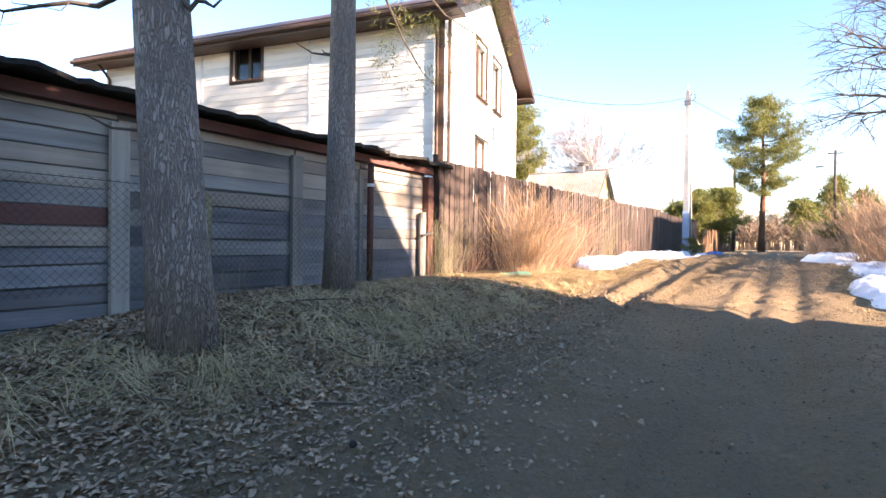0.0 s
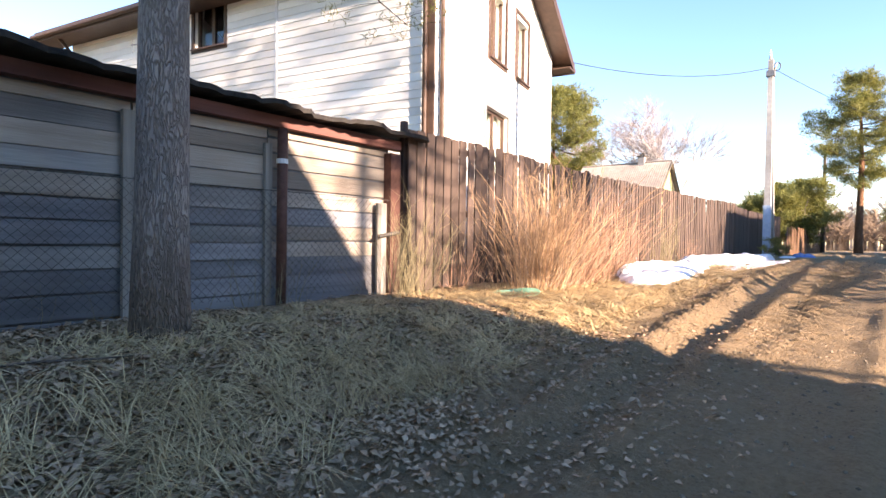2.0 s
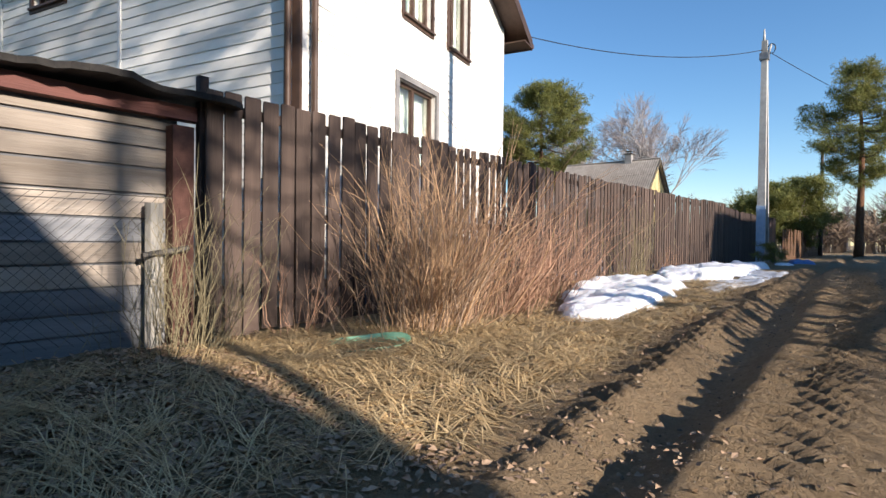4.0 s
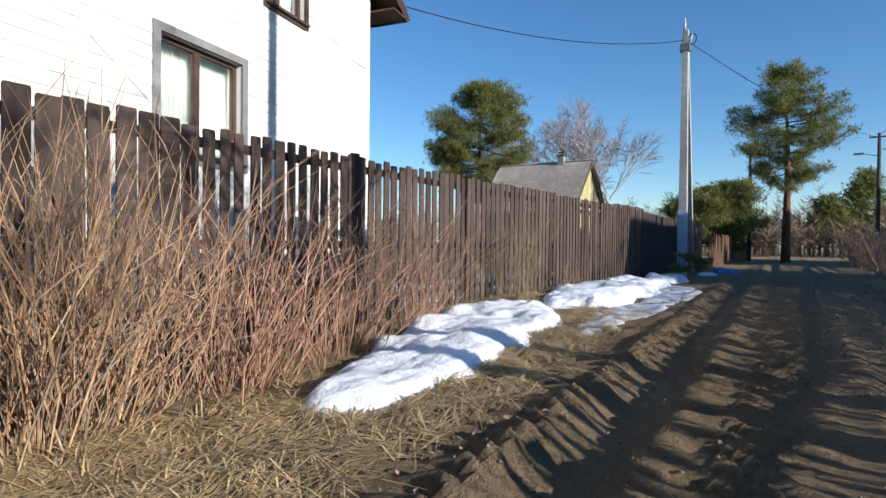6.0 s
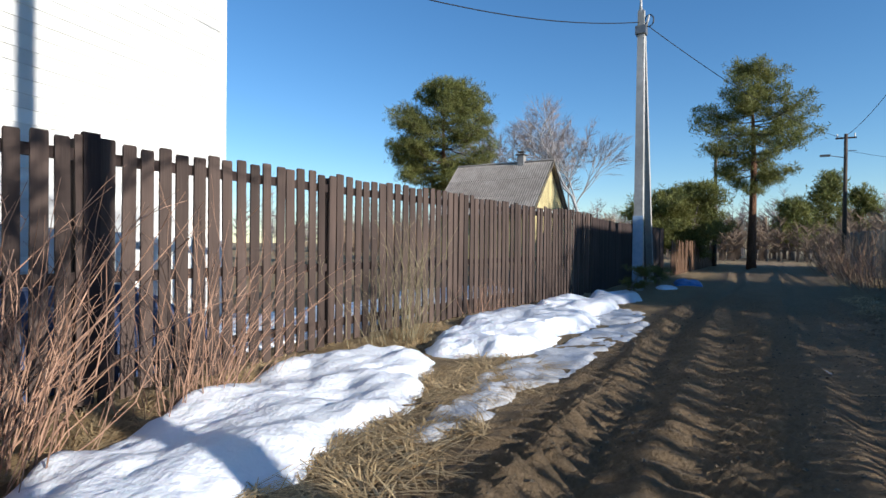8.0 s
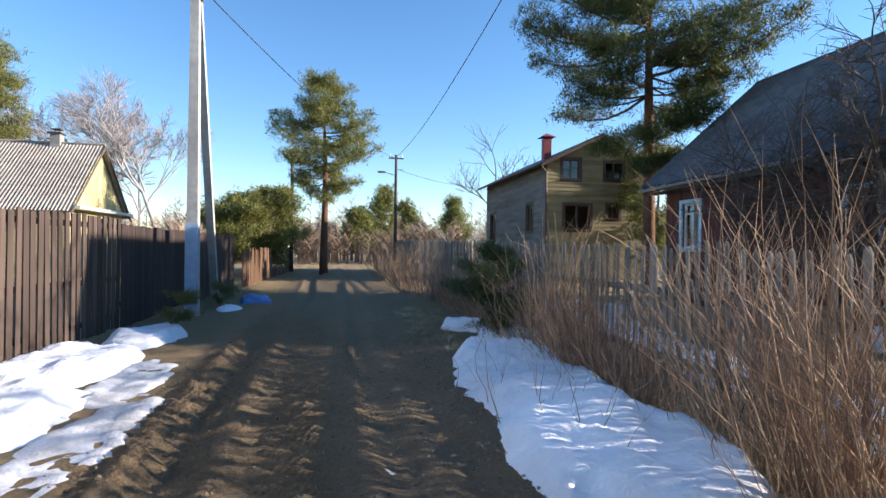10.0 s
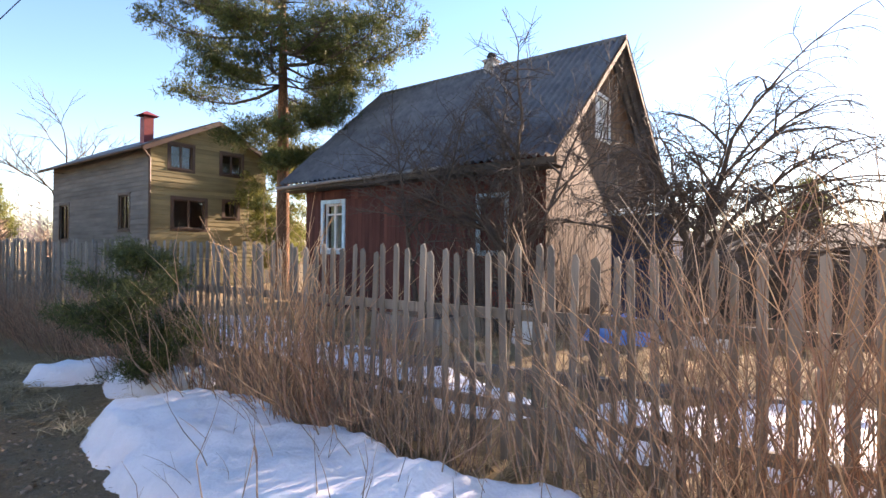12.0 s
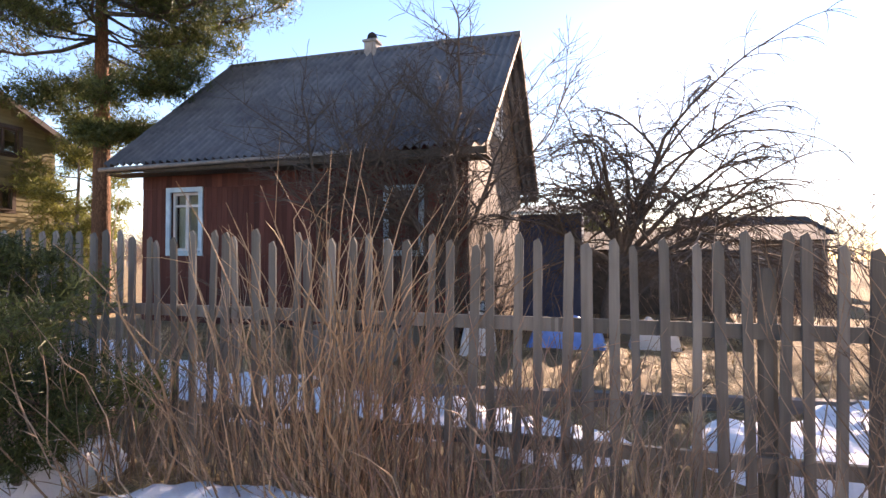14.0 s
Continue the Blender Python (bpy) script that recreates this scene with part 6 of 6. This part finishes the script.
# ---- litter ----
def blades(name, label, category, regions, count, length, width, material, seed, flat=0.8):
    """Dead grass: bent strips in tufts; regions (x, y, rx, ry)."""
    rng = np.random.default_rng(seed)
    per = 14
    tufts = count // per
    w = np.array([q[2] * q[3] for q in regions])
    pick = rng.choice(len(regions), tufts, p=w / w.sum())
    R = np.array(regions)[pick]
    tx, ty = R[:, 0] + rng.uniform(-1, 1, tufts) * R[:, 2], R[:, 1] + rng.uniform(-1, 1, tufts) * R[:, 3]
    heading = rng.uniform(0, 6.28, tufts)
    bx = np.repeat(tx, per) + rng.normal(0, 0.05, tufts * per)
    by = np.repeat(ty, per) + rng.normal(0, 0.05, tufts * per)
    a = np.repeat(heading, per) + rng.normal(0, 0.55, tufts * per)
    n = len(bx)
    ln = length * rng.uniform(0.4, 1.2, n)
    up = (1 - flat) * rng.uniform(0.2, 1.6, n)
    d = np.stack([np.cos(a), np.sin(a)], -1)
    s = np.stack([-np.sin(a), np.cos(a)], -1) * width
    rows = []
    for k, (f, lift) in enumerate(((0.0, 0.0), (0.45, 0.75), (1.0, 0.55))):
        px, py = bx + d[:, 0] * ln * f, by + d[:, 1] * ln * f
        z = ground_z(px, py) + 0.012 + ln * up * lift
        taper = (1, 0.8, 0.25)[k]
        rows.append(np.stack([px - s[:, 0] * taper, py - s[:, 1] * taper, z], -1))
        rows.append(np.stack([px + s[:, 0] * taper, py + s[:, 1] * taper, z], -1))
    v = np.stack(rows, 1).reshape(-1, 3)
    o = np.arange(n)[:, None] * 6
    f = np.concatenate([o + np.array([[0, 1, 3, 2]]), o + np.array([[2, 3, 5, 4]])])
    tagged(arrays(name, v, f, material), label, category, kind="stuff")


blades("dry_grass", "pale flattened dry grass on the bank", "grass", [(-4.0, 4.6, 0.9, 1.3), (-4.2, 6.8, 1.1, 1.3), (-4.6, 1.0, 0.9, 1.0), (-3.8, 2.5, 0.5, 0.6), (-3.4, 5.6, 0.5, 1.4)], 10500, 0.36, 0.0029, STRAW, 1)
blades("dry_grass", "golden flattened dry grass beside the fence", "grass", [(-4.1, 9.5, 1.3, 1.3), (-3.5, 11.2, 0.8, 1.2), (-3.1, 13.5, 0.5, 1.5), (-5.1, 16, 0.4, 3), (-5.0, 20, 0.4, 3), (-3.3, 16.2, 0.4, 0.8)], 24000, 0.36, 0.0048, STRAW, 2, 0.88)
blades("dry_grass", "dry grass among the stems of the thicket", "grass", [(1.7, 22.9, 0.5, 0.5), (1.9, 17, 0.5, 3), (2.0, 23, 0.4, 3), (1.2, 13, 0.5, 3), (1.0, 26, 0.5, 2), (0.75, 23.5, 0.3, 1.5)], 4500, 0.34, 0.004, STRAW, 3, 0.8)
blades("dry_grass", "dry yellow grass in the garden", "grass", [(6, 20.5, 2.6, 2.6), (6, 26, 2.5, 3), (8, 17, 2, 2)], 6000, 0.3, 0.006, STRAW, 4, 0.7)


def leaves(regions, count, size, seed, label):
    rng = np.random.default_rng(seed)
    w = np.array([q[2] * q[3] for q in regions])
    R = np.array(regions)[rng.choice(len(regions), count, p=w / w.sum())]
    x, y = R[:, 0] + rng.normal(0, 0.6, count) * R[:, 2], R[:, 1] + rng.uniform(-1, 1, count) * R[:, 3]
    z = ground_z(x, y) + rng.uniform(0.004, 0.02, count)
    a, s = rng.uniform(0, 6.28, count), size * rng.uniform(0.5, 1.2, count)
    u = np.stack([np.cos(a), np.sin(a), rng.normal(0, 0.22, count)], -1) * s[:, None]
    t = np.stack([-np.sin(a), np.cos(a), rng.normal(0, 0.35, count)], -1) * s[:, None] * 0.62
    c = np.stack([x, y, z], -1)
    lift = np.stack([np.zeros(count), np.zeros(count), s * rng.uniform(0.1, 0.5, count)], -1)
    v = np.stack([c - u, c - t + lift, c + u, c + t + lift], 1).reshape(-1, 3)
    o = np.arange(count)[:, None] * 4
    f = np.concatenate([o + np.array([[0, 1, 2]]), o + np.array([[0, 2, 3]])])
    tagged(arrays("fallen_leaves", v, f, LEAF), label, "leaves", kind="stuff")


leaves([(-4.1, 2.5, 1.6, 3.5), (-4.2, 6.8, 1.4, 1.6)], 36000, 0.029, 1, "brown fallen leaves covering the shaded bank")
leaves([(1.4, 6, 0.8, 6), (-3.2, 10.5, 0.9, 2.5), (1.6, 20, 0.7, 6), (-2.9, 3, 0.6, 4), (0.3, 20, 0.45, 6), (-1.9, 4.8, 0.8, 4.5)], 10000, 0.022, 2, "scattered brown fallen leaves along the track")


def pebbles(count, seed):
    rng = np.random.default_rng(seed)
    x, y = rng.uniform(-2.8, 1.0, count), rng.uniform(0.5, 24, count)
    s = 0.004 + 0.014 * rng.random(count) ** 4
    c = np.stack([x, y, ground_z(x, y) + s * 0.2], -1)
    oct_v = np.array([(1, 0, 0), (0, 1, 0), (-1, 0, 0), (0, -1, 0), (0, 0, 0.7), (0, 0, -0.7)])
    v = c[:, None] + oct_v[None] * s[:, None, None] * rng.uniform(0.6, 1.4, (count, 6, 1))
    f = np.array([(0, 1, 4), (1, 2, 4), (2, 3, 4), (3, 0, 4), (1, 0, 5), (2, 1, 5), (3, 2, 5), (0, 3, 5)])
    tagged(arrays("pebbles", v.reshape(-1, 3), (np.arange(count)[:, None, None] * 6 + f[None]).reshape(-1, 3), STONE), "small stones and clods on the dirt track", "pebbles", kind="stuff")


pebbles(12000, 6)
for x, y, a, ln in ((-2.9, 2.9, 40, 0.5), (-3.4, 3.6, -20, 0.7), (-4.4, 4.2, 70, 0.9), (-3.3, 15.2, 60, 0.7), (-3.6, 1.9, 10, 0.45)):
    s = Geo().tube([(-ln / 2, 0, 0.02), (-ln * 0.1, 0.03, 0.035), (ln * 0.2, 0.0, 0.03), (ln / 2, 0.05, 0.02)], [0.009, 0.008, 0.007, 0.003], 5).done("twig", BRANCH)
    s.matrix_world = pose(x, y, gz(x, y), 0, 0, a)
    tagged(s, "fallen grey twig lying on the ground", "twig", "fallen twigs")
for x, y in ((-2.32, 2.55), (-2.7, 1.55), (-0.3, 2.6)):
    c = Geo()
    c.tube([(0, 0, 0), (0, 0, 0.015), (0, 0, 0.035), (0, 0, 0.05)], [0.012, 0.026, 0.022, 0.006], 7)
    c = c.done("pine_cone", TAR, None, "", True)
    c.matrix_world = pose(x, y, gz(x, y) + 0.02, 80, 20, 50)
    tagged(c, "dark fallen pine cone on the ground", "cone", "pine cones")
